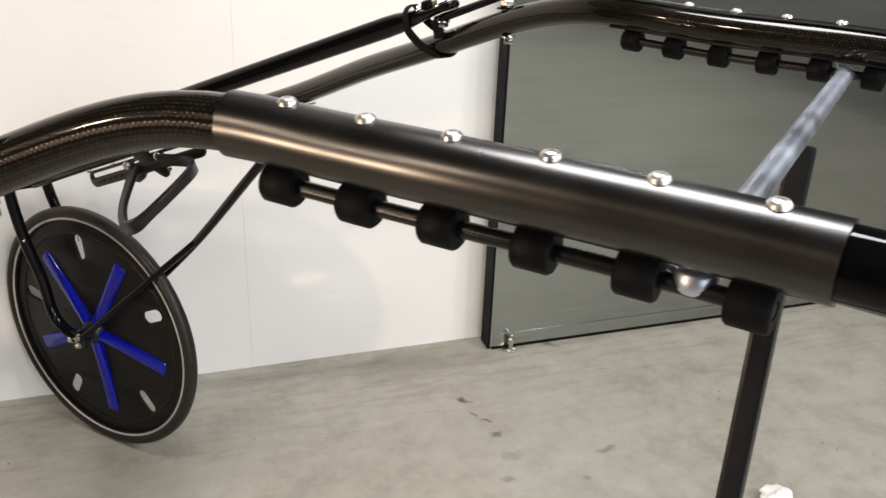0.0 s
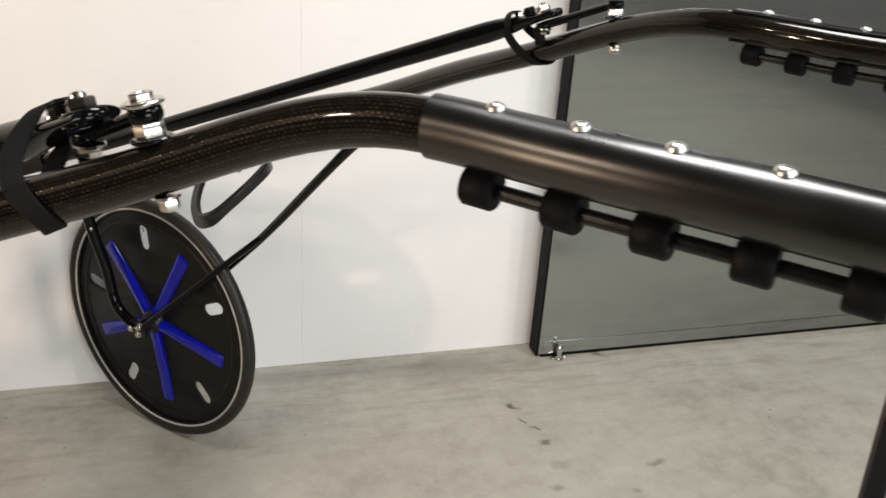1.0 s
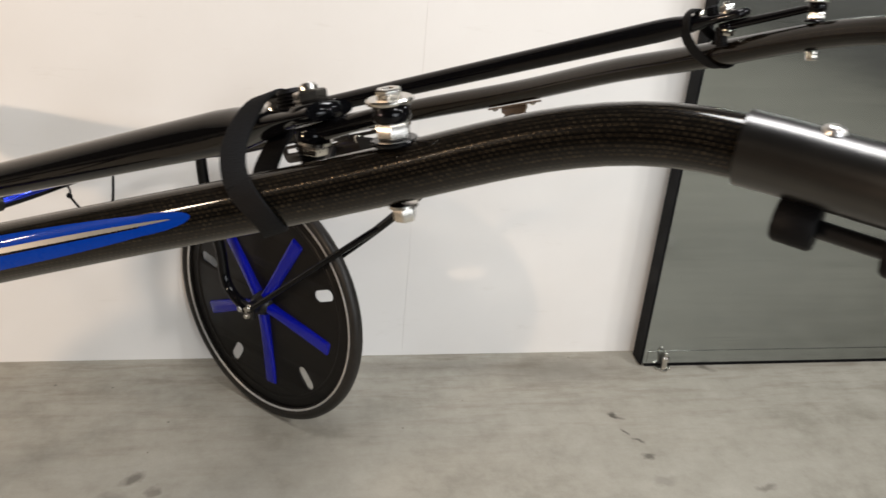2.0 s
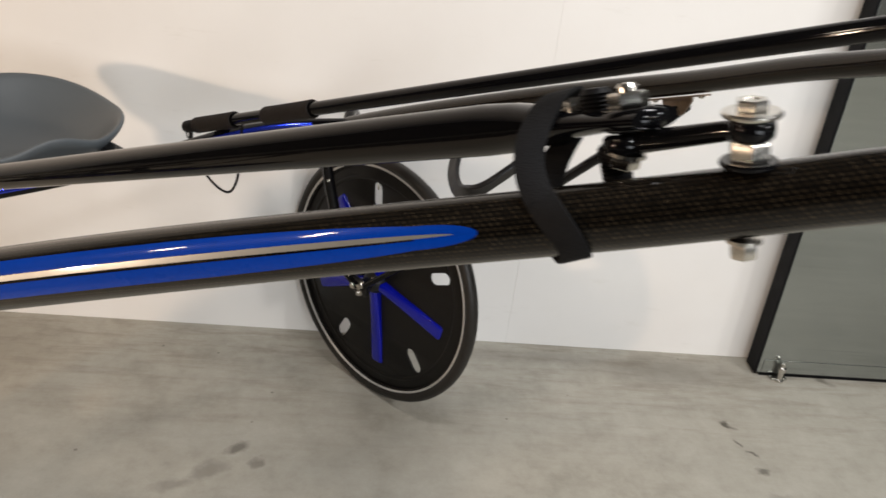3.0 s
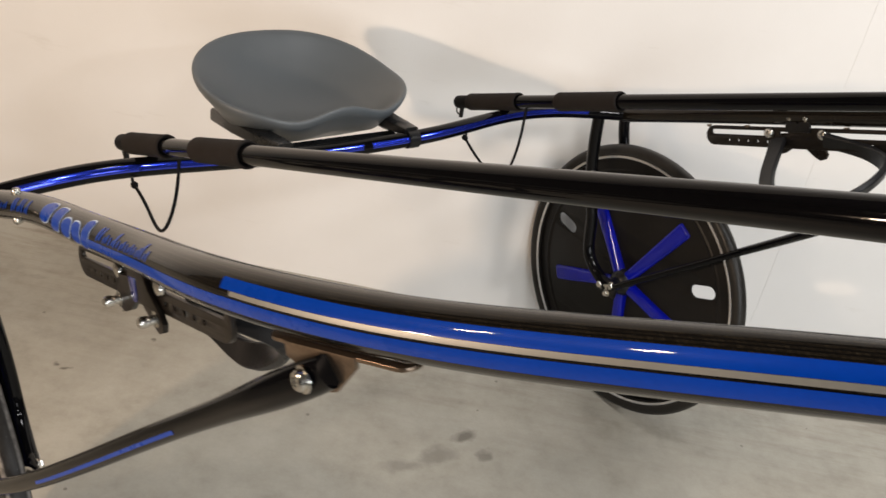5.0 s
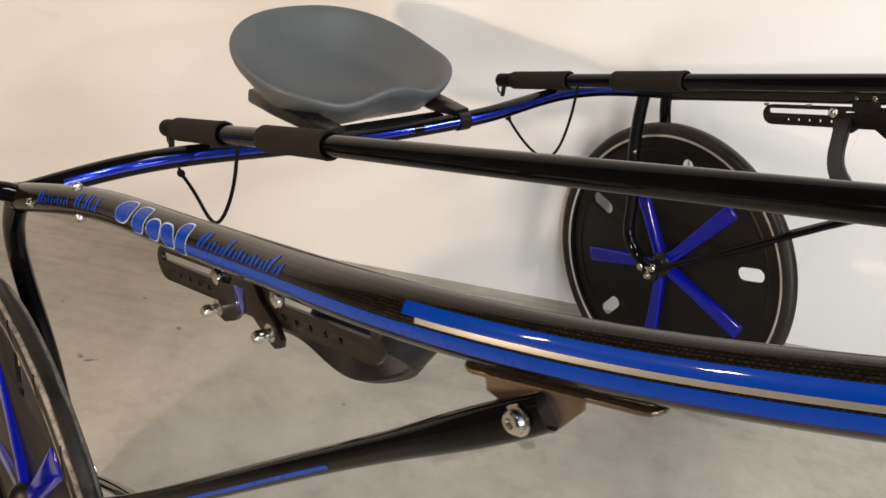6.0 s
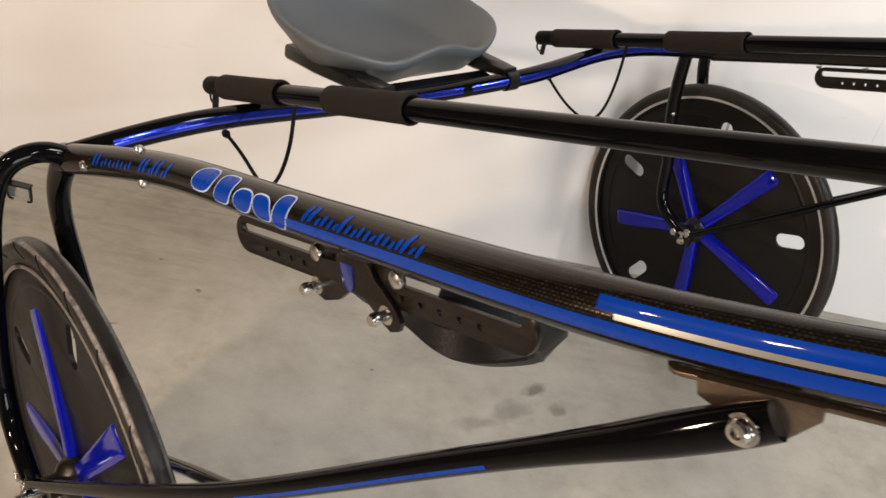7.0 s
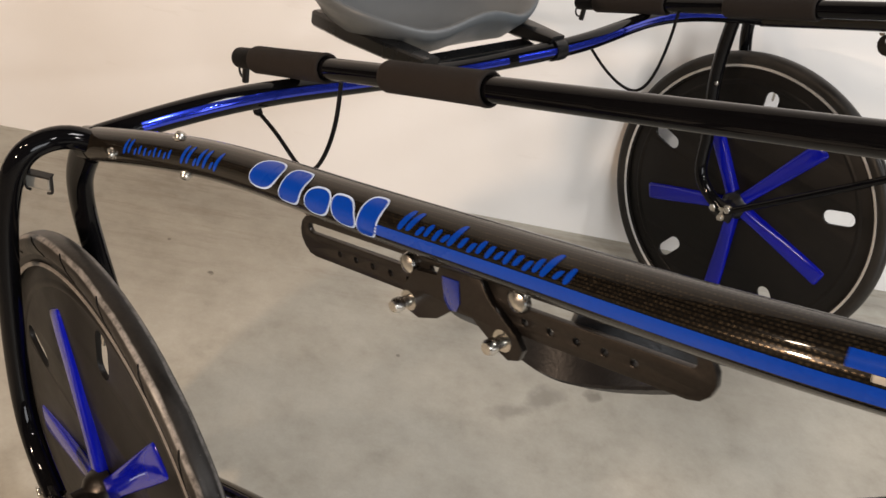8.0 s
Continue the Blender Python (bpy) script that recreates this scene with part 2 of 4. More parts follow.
# ---- mesh helpers ----


def mesh_of(name, verts, faces, uvs=None, smooth=True):
    me = bpy.data.meshes.new(name)
    me.from_pydata([tuple(v) for v in verts], [], faces)
    if uvs is not None:
        layer = me.uv_layers.new(name="UVMap")
        for loop in me.loops:
            layer.data[loop.index].uv = uvs[loop.vertex_index]
    me.polygons.foreach_set("use_smooth", [smooth] * len(me.polygons))
    me.update()
    return me


def part(name, data, material, parent=None, label="", sharp=None):
    """Links a bmesh or mesh as one object under a thing or a part; its points are in the world's metres."""
    if isinstance(data, bmesh.types.BMesh):
        me = bpy.data.meshes.new(name)
        data.normal_update()
        data.to_mesh(me)
        data.free()
    else:
        me = data
    me.materials.append(material)
    if sharp is not None:
        me.polygons.foreach_set("use_smooth", [True] * len(me.polygons))
        me.set_sharp_from_angle(angle=radians(sharp))
    ob = new(name, me)
    if parent is not None:
        ob.parent = parent
        ob.matrix_parent_inverse = Matrix.Translation(-parent.location)
    return tagged(ob, label)


def thing(name, base, label, category, group="", kind=""):
    ob = new(name)
    ob.location, ob.empty_display_size = base, 0.1
    return tagged(ob, label, category, group, kind)


def spline(knots, n):
    """A natural cubic through the knots (place and radius), at n even steps of length."""
    P = np.array(knots, float)
    d = np.r_[0, np.cumsum(np.linalg.norm(np.diff(P[:, :3], axis=0), axis=1))]
    N, h = len(P), np.diff(d)
    A, B = np.eye(N), np.zeros(P.shape)
    for i in range(1, N - 1):
        A[i, i - 1], A[i, i], A[i, i + 1] = h[i - 1], 2 * (h[i - 1] + h[i]), h[i]
        B[i] = 6 * ((P[i + 1] - P[i]) / h[i] - (P[i] - P[i - 1]) / h[i - 1])
    M = np.linalg.solve(A, B)
    s = np.linspace(0, d[-1], n)
    k = np.clip(np.searchsorted(d, s, side="right") - 1, 0, N - 2)
    u, w, H = (s - d[k])[:, None], (d[k + 1] - s)[:, None], h[k][:, None]
    return M[k] * w**3 / (6 * H) + M[k + 1] * u**3 / (6 * H) + (P[k] / H - M[k] * H / 6) * w + (P[k + 1] / H - M[k + 1] * H / 6) * u


class Run:
    """A line of centres with radii, and at each a way along, up and out."""

    def __init__(self, pts, out=(0, 0, 1), up=(0, 0, 1)):
        pts = np.array(pts, float)
        self.c, self.r = pts[:, :3], pts[:, 3]
        self.t = np.gradient(self.c, axis=0)
        self.t /= np.linalg.norm(self.t, axis=1)[:, None]
        up = np.array(up, float)
        self.u = up - (self.t @ up)[:, None] * self.t
        self.u /= np.linalg.norm(self.u, axis=1)[:, None]
        self.o = np.cross(self.t, self.u)
        if (self.o @ np.array(out, float)).mean() < 0:
            self.o = -self.o
        self.s = np.r_[0, np.cumsum(np.linalg.norm(np.diff(self.c, axis=0), axis=1))]

    def _at(self, arr, s):
        return np.array([np.interp(s, self.s, arr[:, k]) for k in range(arr.shape[1])])

    def local(self, s):
        """Place, way along, up, out and radius at the length s."""
        t, u, o = (self._at(a, s) for a in (self.t, self.u, self.o))
        return self._at(self.c, s), t / np.linalg.norm(t), u / np.linalg.norm(u), o / np.linalg.norm(o), float(np.interp(s, self.s, self.r))

    def skin(self, s, deg, lift=0.0):
        c, t, u, o, r = self.local(s)
        a = radians(deg)
        return c + (r + lift) * (math.cos(a) * u + math.sin(a) * o)

    def near(self, place):
        return float(self.s[np.linalg.norm(self.c - np.array(place), axis=1).argmin()])


def tube(run, segs=24, caps=True, flat=None, s0=None, s1=None):
    """A tube along a run. flat(s): factors on its height and width at s."""
    lo, hi = s0 if s0 is not None else 0.0, s1 if s1 is not None else run.s[-1]
    ss = [lo, *[v for v in run.s if lo + 1e-4 < v < hi - 1e-4], hi]
    verts, uvs, faces = [], [], []
    for s in ss:
        c, t, u, o, r = run.local(s)
        fu, fo = flat(s) if flat else (1, 1)
        for k in range(segs):
            a = 2 * math.pi * k / segs
            verts.append(c + r * (fu * math.cos(a) * u + fo * math.sin(a) * o))
            uvs.append((s, 2 * math.pi * r * (k / segs if k < segs else 0)))
    for i in range(len(ss) - 1):
        for k in range(segs):
            a, b = i * segs + k, i * segs + (k + 1) % segs
            faces.append((a, b, b + segs, a + segs))
    if caps:
        faces.append(tuple(range(segs))[::-1])
        faces.append(tuple((len(ss) - 1) * segs + k for k in range(segs)))
    me = mesh_of("tube", verts, faces, uvs)
    fix_normals(me)
    if caps:
        me.set_sharp_from_angle(angle=radians(50))
    return me


def fix_normals(me):
    bm = bmesh.new()
    bm.from_mesh(me)
    bmesh.ops.recalc_face_normals(bm, faces=bm.faces)
    bm.to_mesh(me)
    bm.free()


def straight(a, b, r, n=2, r2=None):
    a, b = np.array(a, float), np.array(b, float)
    return [(*(a + (b - a) * k / (n - 1)), r + ((r2 if r2 is not None else r) - r) * k / (n - 1)) for k in range(n)]


def rounded(points, n=40, r=0.01, ease=0.35):
    """A smooth line through corner points whose corners are rounded off."""
    P = [np.array(p, float) for p in points]
    out = [P[0]]
    for i in range(1, len(P) - 1):
        a, b = P[i] + (P[i - 1] - P[i]) * ease, P[i] + (P[i + 1] - P[i]) * ease
        for k in range(7):
            w = k / 6
            out.append((1 - w) ** 2 * a + 2 * w * (1 - w) * P[i] + w * w * b)
    out.append(P[-1])
    out = np.array(out)
    d = np.r_[0, np.cumsum(np.linalg.norm(np.diff(out, axis=0), axis=1))]
    s = np.linspace(0, d[-1], n)
    return [(*[np.interp(v, d, out[:, k]) for k in range(3)], r) for v in s]


def shell(run, s0, s1, a0, a1, lift, thick, steps=40, segs=26):
    """A curved plate wrapped round a run from angle a0 to a1."""
    verts, uvs, faces = [], [], []
    for layer in (lift, lift + thick):
        for i in range(steps + 1):
            s = s0 + (s1 - s0) * i / steps
            for k in range(segs + 1):
                d = a0 + (a1 - a0) * k / segs
                verts.append(run.skin(s, d, layer))
                uvs.append((s, radians(d) * 0.016))
    w, n = segs + 1, (steps + 1) * (segs + 1)
    for i in range(steps):
        for k in range(segs):
            a = i * w + k
            faces.append((a, a + w, a + w + 1, a + 1))
            faces.append((n + a, n + a + 1, n + a + w + 1, n + a + w))
    for i in range(steps):
        for k in (0, segs):
            a = i * w + k
            faces.append((a, a + w, n + a + w, n + a))
    for k in range(segs):
        for i in (0, steps):
            a = i * w + k
            faces.append((a, a + 1, n + a + 1, n + a))
    me = mesh_of("shell", verts, faces, uvs)
    fix_normals(me)
    me.set_sharp_from_angle(angle=radians(50))
    return me


def patch(run, outline, lift=0.0004, cut=0.006):
    """A thin decal on a run: a closed outline of (length, angle) points, laid on the skin."""
    bm = bmesh.new()
    verts = [bm.verts.new((s, d * 0.0003, 0)) for s, d in outline]
    bm.faces.new(verts)
    lo, hi = min(s for s, _ in outline), max(s for s, _ in outline)
    d0, d1 = min(d for _, d in outline) * 0.0003, max(d for _, d in outline) * 0.0003
    for k in range(1, int((hi - lo) / cut) + 1):
        bmesh.ops.bisect_plane(bm, geom=bm.verts[:] + bm.edges[:] + bm.faces[:], plane_co=(lo + k * cut, 0, 0), plane_no=(1, 0, 0))
    k = d0 + 0.0024
    while k < d1:
        bmesh.ops.bisect_plane(bm, geom=bm.verts[:] + bm.edges[:] + bm.faces[:], plane_co=(0, k, 0), plane_no=(0, 1, 0))
        k += 0.0024
    uv = bm.loops.layers.uv.new("UVMap")
    for f in bm.faces:
        f.smooth = True
        for l in f.loops:
            l[uv].uv = (l.vert.co.x, l.vert.co.y)
    for v in bm.verts:
        v.co = run.skin(v.co.x, v.co.y / 0.0003, lift)
    mid = run.local((lo + hi) / 2)[0]
    bm.normal_update()
    f = bm.faces[:][0]
    if f.normal.dot(f.calc_center_median() - Vector(mid)) < 0:
        bmesh.ops.reverse_faces(bm, faces=bm.faces[:])
    return bm


def basis(x, z):
    """A turn whose x goes along x and whose z lies near z."""
    x = Vector(x).normalized()
    y = Vector(z).cross(x).normalized()
    return Matrix((x, y, x.cross(y))).transposed().to_4x4()


def upright(axis, ref=(0.3, 0.2, 0.9)):
    """A turn whose z goes along axis."""
    z = Vector(axis).normalized()
    x = (Vector(ref) if abs(z.dot(Vector(ref).normalized())) < 0.95 else Vector((1, 0, 0)))
    x = (x - z * x.dot(z)).normalized()
    return Matrix((x, z.cross(x), z)).transposed().to_4x4()


def lathe(profile, segs, m):
    """A turned solid: profile of (radius, height) round the z of m."""
    bm = bmesh.new()
    rings = []
    for r, z in profile:
        if r < 1e-6:
            rings.append([bm.verts.new(m @ Vector((0, 0, z)))])
        else:
            rings.append([bm.verts.new(m @ Vector((r * math.cos(2 * math.pi * k / segs), r * math.sin(2 * math.pi * k / segs), z))) for k in range(segs)])
    for a, b in zip(rings, rings[1:]):
        for k in range(segs):
            q = [a[k % len(a)], a[(k + 1) % len(a)], b[(k + 1) % len(b)], b[k % len(b)]]
            q = list(dict.fromkeys(q))
            if len(q) > 2:
                bm.faces.new(q)
    bmesh.ops.recalc_face_normals(bm, faces=bm.faces)
    return bm


def place_m(at, axis):
    return Matrix.Translation(Vector(at)) @ upright(axis)


def button_bolt(at, axis, r=0.0052, h=0.0027):
    """A round-headed socket bolt on a washer."""
    return lathe([(0, -0.002), (r * 1.25, -0.002), (r * 1.25, 0.0006), (r, 0.0007), (r * 0.97, h * 0.35), (r * 0.78, h * 0.8), (r * 0.5, h), (r * 0.42, h), (r * 0.38, h * 0.4), (0, h * 0.4)], 18, place_m(at, axis))


def dome_bolt(at, axis, r, h):
    """A bright domed bolt head with a small hexagon socket."""
    return lathe([(0, -0.001), (r, -0.001), (r, 0.0003), (r * 0.97, h * 0.30), (r * 0.86, h * 0.62), (r * 0.66, h * 0.88), (r * 0.42, h), (r * 0.34, h), (r * 0.32, h * 0.55), (0, h * 0.55)], 24, place_m(at, axis))


def hex_nut(at, axis, r=0.008, h=0.008, washer=True):
    """A hexagonal nut or head with a chamfer, over a round washer."""
    bm = lathe([(0, 0), (r * 0.93, 0), (r, h * 0.15), (r, h * 0.85), (r * 0.9, h), (r * 0.5, h), (r * 0.45, h * 0.8), (0, h * 0.8)], 6, place_m(at, axis))
    if washer:
        w = lathe([(0, -0.0016), (r * 1.28, -0.0016), (r * 1.28, 0.0002), (0, 0.0002)], 20, place_m(at, axis))
        me = bpy.data.meshes.new("washer")
        w.to_mesh(me)
        w.free()
        bm.from_mesh(me)
        bpy.data.meshes.remove(me)
    return bm


def box(m, sx, sy, sz, bevel=0.002, segments=2):
    bm = bmesh.new()
    bmesh.ops.create_cube(bm, size=1.0)
    bmesh.ops.scale(bm, vec=(sx, sy, sz), verts=bm.verts)
    if bevel:
        bmesh.ops.bevel(bm, geom=bm.edges[:], offset=bevel, segments=segments, affect="EDGES", profile=0.6)
    bmesh.ops.transform(bm, matrix=m, verts=bm.verts)
    return bm


def cut_plate(m, outline, holes, thick):
    """A flat plate with holes through it: outlines in x, y of m, thick along its z."""
    cu = bpy.data.curves.new("outline", "CURVE")
    cu.dimensions, cu.fill_mode, cu.extrude, cu.bevel_depth, cu.bevel_resolution = "2D", "BOTH", thick / 2, min(0.0007, thick * 0.2), 1
    for ring in (outline, *holes):
        sp = cu.splines.new("POLY")
        sp.points.add(len(ring) - 1)
        sp.use_cyclic_u = True
        for p, (x, y) in zip(sp.points, ring):
            p.co = (x, y, 0, 1)
    ob = bpy.data.objects.new("outline", cu)
    me = bpy.data.meshes.new_from_object(ob)
    bpy.data.objects.remove(ob)
    bpy.data.curves.remove(cu)
    me.materials.clear()
    bm = bmesh.new()
    bm.from_mesh(me)
    bmesh.ops.remove_doubles(bm, verts=bm.verts, dist=1e-5)
    bm.to_mesh(me)
    bm.free()
    me.transform(m)
    me.update()
    me.polygons.foreach_set("use_smooth", [True] * len(me.polygons))
    me.set_sharp_from_angle(angle=radians(35))
    return me


def stadium(x0, x1, y, r, n=7):
    """The outline of a slot from x0 to x1 with round ends."""
    out = [(x1 - r + r * math.sin(math.pi * k / n), y - r * math.cos(math.pi * k / n)) for k in range(n + 1)]
    return out + [(x0 + r - r * math.sin(math.pi * k / n), y + r * math.cos(math.pi * k / n)) for k in range(n + 1)]


def ring(x, y, r, n=14):
    return [(x + r * math.cos(2 * math.pi * k / n), y + r * math.sin(2 * math.pi * k / n)) for k in range(n)]


def ribbon(pts, wide, width, thick):
    """A strap along points, lying across the way wide(i)."""
    P = np.array([p[:3] for p in pts], float)
    T = np.gradient(P, axis=0)
    T /= np.linalg.norm(T, axis=1)[:, None]
    bm = bmesh.new()
    rows = []
    for i, (p, t) in enumerate(zip(P, T)):
        w = np.array(wide(i / (len(P) - 1)), float)
        w -= (w @ t) * t
        w /= np.linalg.norm(w)
        nrm = np.cross(t, w)
        rows.append([bm.verts.new(p + a * width / 2 * w + b * thick / 2 * nrm) for a, b in ((-1, -0.6), (-0.86, -1), (0.86, -1), (1, -0.6), (1, 0.6), (0.86, 1), (-0.86, 1), (-1, 0.6))])
    for a, b in zip(rows, rows[1:]):
        for k in range(8):
            bm.faces.new((a[k], a[(k + 1) % 8], b[(k + 1) % 8], b[k]))
    bm.faces.new(rows[0]), bm.faces.new(rows[-1])
    bmesh.ops.recalc_face_normals(bm, faces=bm.faces)
    return bm


def loft(rings_, caps=True):
    bm = bmesh.new()
    R = [[bm.verts.new(p) for p in r] for r in rings_]
    for a, b in zip(R, R[1:]):
        for k in range(len(a)):
            bm.faces.new((a[k], a[(k + 1) % len(a)], b[(k + 1) % len(a)], b[k]))
    if caps:
        bm.faces.new(R[0]), bm.faces.new(R[-1])
    bmesh.ops.recalc_face_normals(bm, faces=bm.faces)
    return bm

# ---- the room ----
WALL_Y, DOOR_X, DOOR_Y, HIGH = 3.0, 1.0, 2.902, 3.0
X0, X1, Y0 = -4.6, 4.6, -4.0
STAINS = [
    (-0.631, 2.319, 0.050, 0.026, 0.5, 0.36), (-0.560, 2.372, 0.060, 0.027, 0.6, 0.42), (-0.500, 2.458, 0.030, 0.018, 0.4, 0.65), (-0.452, 2.40, 0.022, 0.016, 0.9, 0.5),
    (0.826, 2.652, 0.024, 0.013, -0.8, 0.95), (0.86, 2.468, 0.022, 0.013, -0.5, 0.75), (0.835, 2.58, 0.018, 0.008, -0.9, 0.8), (0.855, 2.53, 0.020, 0.007, -0.9, 0.8),
    (1.14, 2.313, 0.035, 0.018, 0.1, 0.5), (0.86, 2.36, 0.040, 0.020, 0.1, 0.28), (0.82, 2.27, 0.022, 0.014, 0.1, 0.45), (1.03, 2.21, 0.022, 0.012, -0.4, 0.4),
    (-1.93, 2.66, 0.150, 0.040, 0.1, 0.45), (-2.18, 2.69, 0.080, 0.045, 0.3, 0.38), (-1.72, 2.74, 0.050, 0.020, 0.2, 0.35),
    (1.21, 2.905, 0.050, 0.018, -0.7, 0.65), (-1.325, 2.575, 0.012, 0.009, 0, 0.8), (-1.50, 2.42, 0.010, 0.008, 0, 0.8), (-1.47, 2.41, 0.010, 0.008, 0, 0.8), (-1.62, 2.60, 0.009, 0.007, 0, 0.7),
]
# The last two, behind the near wheel, put shading as well as dirt into colour.
SMUDGES_AND_SHADE = [(0.72, 2.90, 0.28, 0.09, 0.0, 0.55), (0.35, 2.93, 0.6, 0.045, 0.0, 0.35), (-1.95, 2.72, 0.22, 0.07, 0.1, 0.6), (-2.25, 2.70, 0.12, 0.06, 0.2, 0.4),
           # The first ellipse here is a soft darker area beside the far wheel.
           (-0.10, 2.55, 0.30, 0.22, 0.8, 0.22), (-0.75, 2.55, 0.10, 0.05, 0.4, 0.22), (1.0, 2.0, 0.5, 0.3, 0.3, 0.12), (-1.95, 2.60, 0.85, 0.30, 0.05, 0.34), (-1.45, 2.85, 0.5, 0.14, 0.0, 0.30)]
FLOOR = floor_material(STAINS, SMUDGES_AND_SHADE)


def slab(name, x0, x1, y0, y1, z0, z1, material, label, category, parent=None, bevel=0.0):
    m = Matrix.Translation(((x0 + x1) / 2, (y0 + y1) / 2, (z0 + z1) / 2))
    ob = part(name, box(m, x1 - x0, y1 - y0, z1 - z0, bevel), material, parent, label)
    return tagged(ob, label, category, "", "structure") if parent is None else ob


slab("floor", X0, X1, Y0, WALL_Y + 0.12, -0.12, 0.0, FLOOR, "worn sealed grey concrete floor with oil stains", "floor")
slab("ceiling", X0, X1, Y0, WALL_Y + 0.12, HIGH, HIGH + 0.12, CEILING, "unseen ceiling closing the room, dark so reflections stay dark", "ceiling")
slab("wall_south", X0, X1, Y0 - 0.12, Y0, 0, HIGH, ROOM, "unseen dark wall closing the room behind the camera", "wall")
slab("wall_west", X0 - 0.12, X0, Y0, WALL_Y + 0.12, 0, HIGH, ROOM, "unseen dark end wall closing the room", "wall")
slab("wall_east", X1, X1 + 0.12, Y0, WALL_Y + 0.12, 0, HIGH, ROOM, "unseen dark end wall closing the room", "wall")

wall_n = tagged(new("wall_north"), "white panelled wall with fine vertical joints", "wall", "", "structure")
wall_n.location = (0, WALL_Y, 0)
SEAM = 0.236
for x0, x1 in ((X0, SEAM - 0.00015), (SEAM + 0.00015, DOOR_X + 0.18)):
    slab("panel", x0, x1, WALL_Y, WALL_Y + 0.1, 0.0, HIGH, WALL, "", "", wall_n, 0.0003)
slab("backing", X0, DOOR_X + 0.18, WALL_Y + 0.1, WALL_Y + 0.118, 0.0, HIGH, ROOM, "", "", wall_n)
slab("wall_behind_door", DOOR_X + 0.18, X1, WALL_Y + 0.001, WALL_Y + 0.12, 0, HIGH, ROOM, "plain wall behind the steel door", "wall")

# the sliding steel door, proud of the wall
door = thing("door_1", (2.3, DOOR_Y + 0.04, 0), "closed galvanised steel sliding door with black edge seal", "door", "", "structure")
DW = 2.7
slab("leaf", DOOR_X + 0.0075, DOOR_X + DW, DOOR_Y, DOOR_Y + 0.06, 0.013, 2.75, DOOR, "", "", door, 0.003)
slab("edge_seal", DOOR_X - 0.001, DOOR_X + 0.0071, DOOR_Y - 0.003, DOOR_Y + 0.062, 0.010, 2.75, RUBBER, "black rubber edge seal", "", door, 0.002)
slab("bottom_seal", DOOR_X + 0.020, DOOR_X + DW, DOOR_Y + 0.004, DOOR_Y + 0.05, 0.0, 0.0126, RUBBER, "black rubber sweep", "", door)
slab("bottom_fold", DOOR_X + 0.021, DOOR_X + DW, DOOR_Y - 0.0022, DOOR_Y - 0.0002, 0.016, 0.060, DOOR, "", "", door, 0.0008)
slab("sheet_seam", DOOR_X + 0.03, DOOR_X + DW, DOOR_Y - 0.0016, DOOR_Y - 0.0002, 1.62, 1.624, DOOR, "", "", door)
fb = thing("floor_bolt", (1.074, DOOR_Y - 0.02, 0), "zinc floor guide bolt at the foot of the steel door", "bolt")
part("pin", lathe([(0, 0), (0.014, 0), (0.014, 0.006), (0.0085, 0.008), (0.0085, 0.032), (0.0115, 0.034), (0.0115, 0.048), (0.007, 0.053), (0.007, 0.062), (0, 0.064)], 16, Matrix.Translation((1.074, DOOR_Y - 0.021, 0))), CHROME, fb, "", 40)
part("guide_plate", box(Matrix.Translation((1.074, DOOR_Y - 0.012, 0.004)), 0.05, 0.02, 0.008, 0.0015), CHROME, fb)

# ---- the sulky ----
FWD = np.array([0.659, -0.752, 0.0])
OUT = np.array([0.752, 0.659, 0.0])
MID = np.array([-0.19, 1.68, 0.0])
Z = np.array([0.0, 0.0, 1.0])


def mirror(p):
    """The twin of a place of the near half in the far half."""
    p = np.array(p, float)
    return p - 2 * ((p - MID)[:2] @ OUT[:2]) * OUT


NEAR_SHAFT = [
    (-1.3011, 1.9187, 0.7430, 0.0200), (-1.1271, 1.7915, 0.8384, 0.0196), (-0.9879, 1.6605, 0.9116, 0.0199), (-0.8548, 1.5266, 0.9860, 0.0203),
    (-0.7366, 1.3914, 1.0664, 0.0202), (-0.5912, 1.2914, 1.1332, 0.0200), (-0.4200, 1.2074, 1.2110, 0.0194), (-0.2443, 1.1349, 1.2840, 0.0170),
    (-0.0840, 1.0723, 1.3484, 0.0157), (0.0289, 1.0009, 1.3940, 0.0148), (0.0811, 0.9542, 1.3939, 0.0146), (0.1246, 0.9040, 1.3943, 0.0146),
    (0.2100, 0.8129, 1.3934, 0.0145), (0.2715, 0.7299, 1.3940, 0.0145), (0.3533, 0.6063, 1.3899, 0.0145)]
FAR_SHAFT = [
    (-0.2833, 2.7943, 0.7438, 0.0174), (-0.1391, 2.6116, 0.8459, 0.0196), (0.0102, 2.4321, 0.9441, 0.0206), (0.1534, 2.2516, 1.0386, 0.0202),
    (0.2650, 2.0593, 1.1280, 0.0187), (0.3350, 1.8560, 1.2165, 0.0175), (0.3885, 1.6635, 1.2895, 0.0158), (0.4327, 1.5022, 1.3515, 0.0148),
    (0.4690, 1.3760, 1.3790, 0.0146), (0.5290, 1.2753, 1.3797, 0.0146), (0.5974, 1.1823, 1.3813, 0.0145), (0.6649, 1.0936, 1.3786, 0.0145),
    (0.7552, 0.9748, 1.3740, 0.0145)]
NEAR_POLE = ((-1.1871, 2.1771, 0.7537), (-0.1181, 1.1246, 1.3653))
FAR_POLE = ((-0.6583, 2.7312, 0.7241), (0.3857, 1.6313, 1.3452))
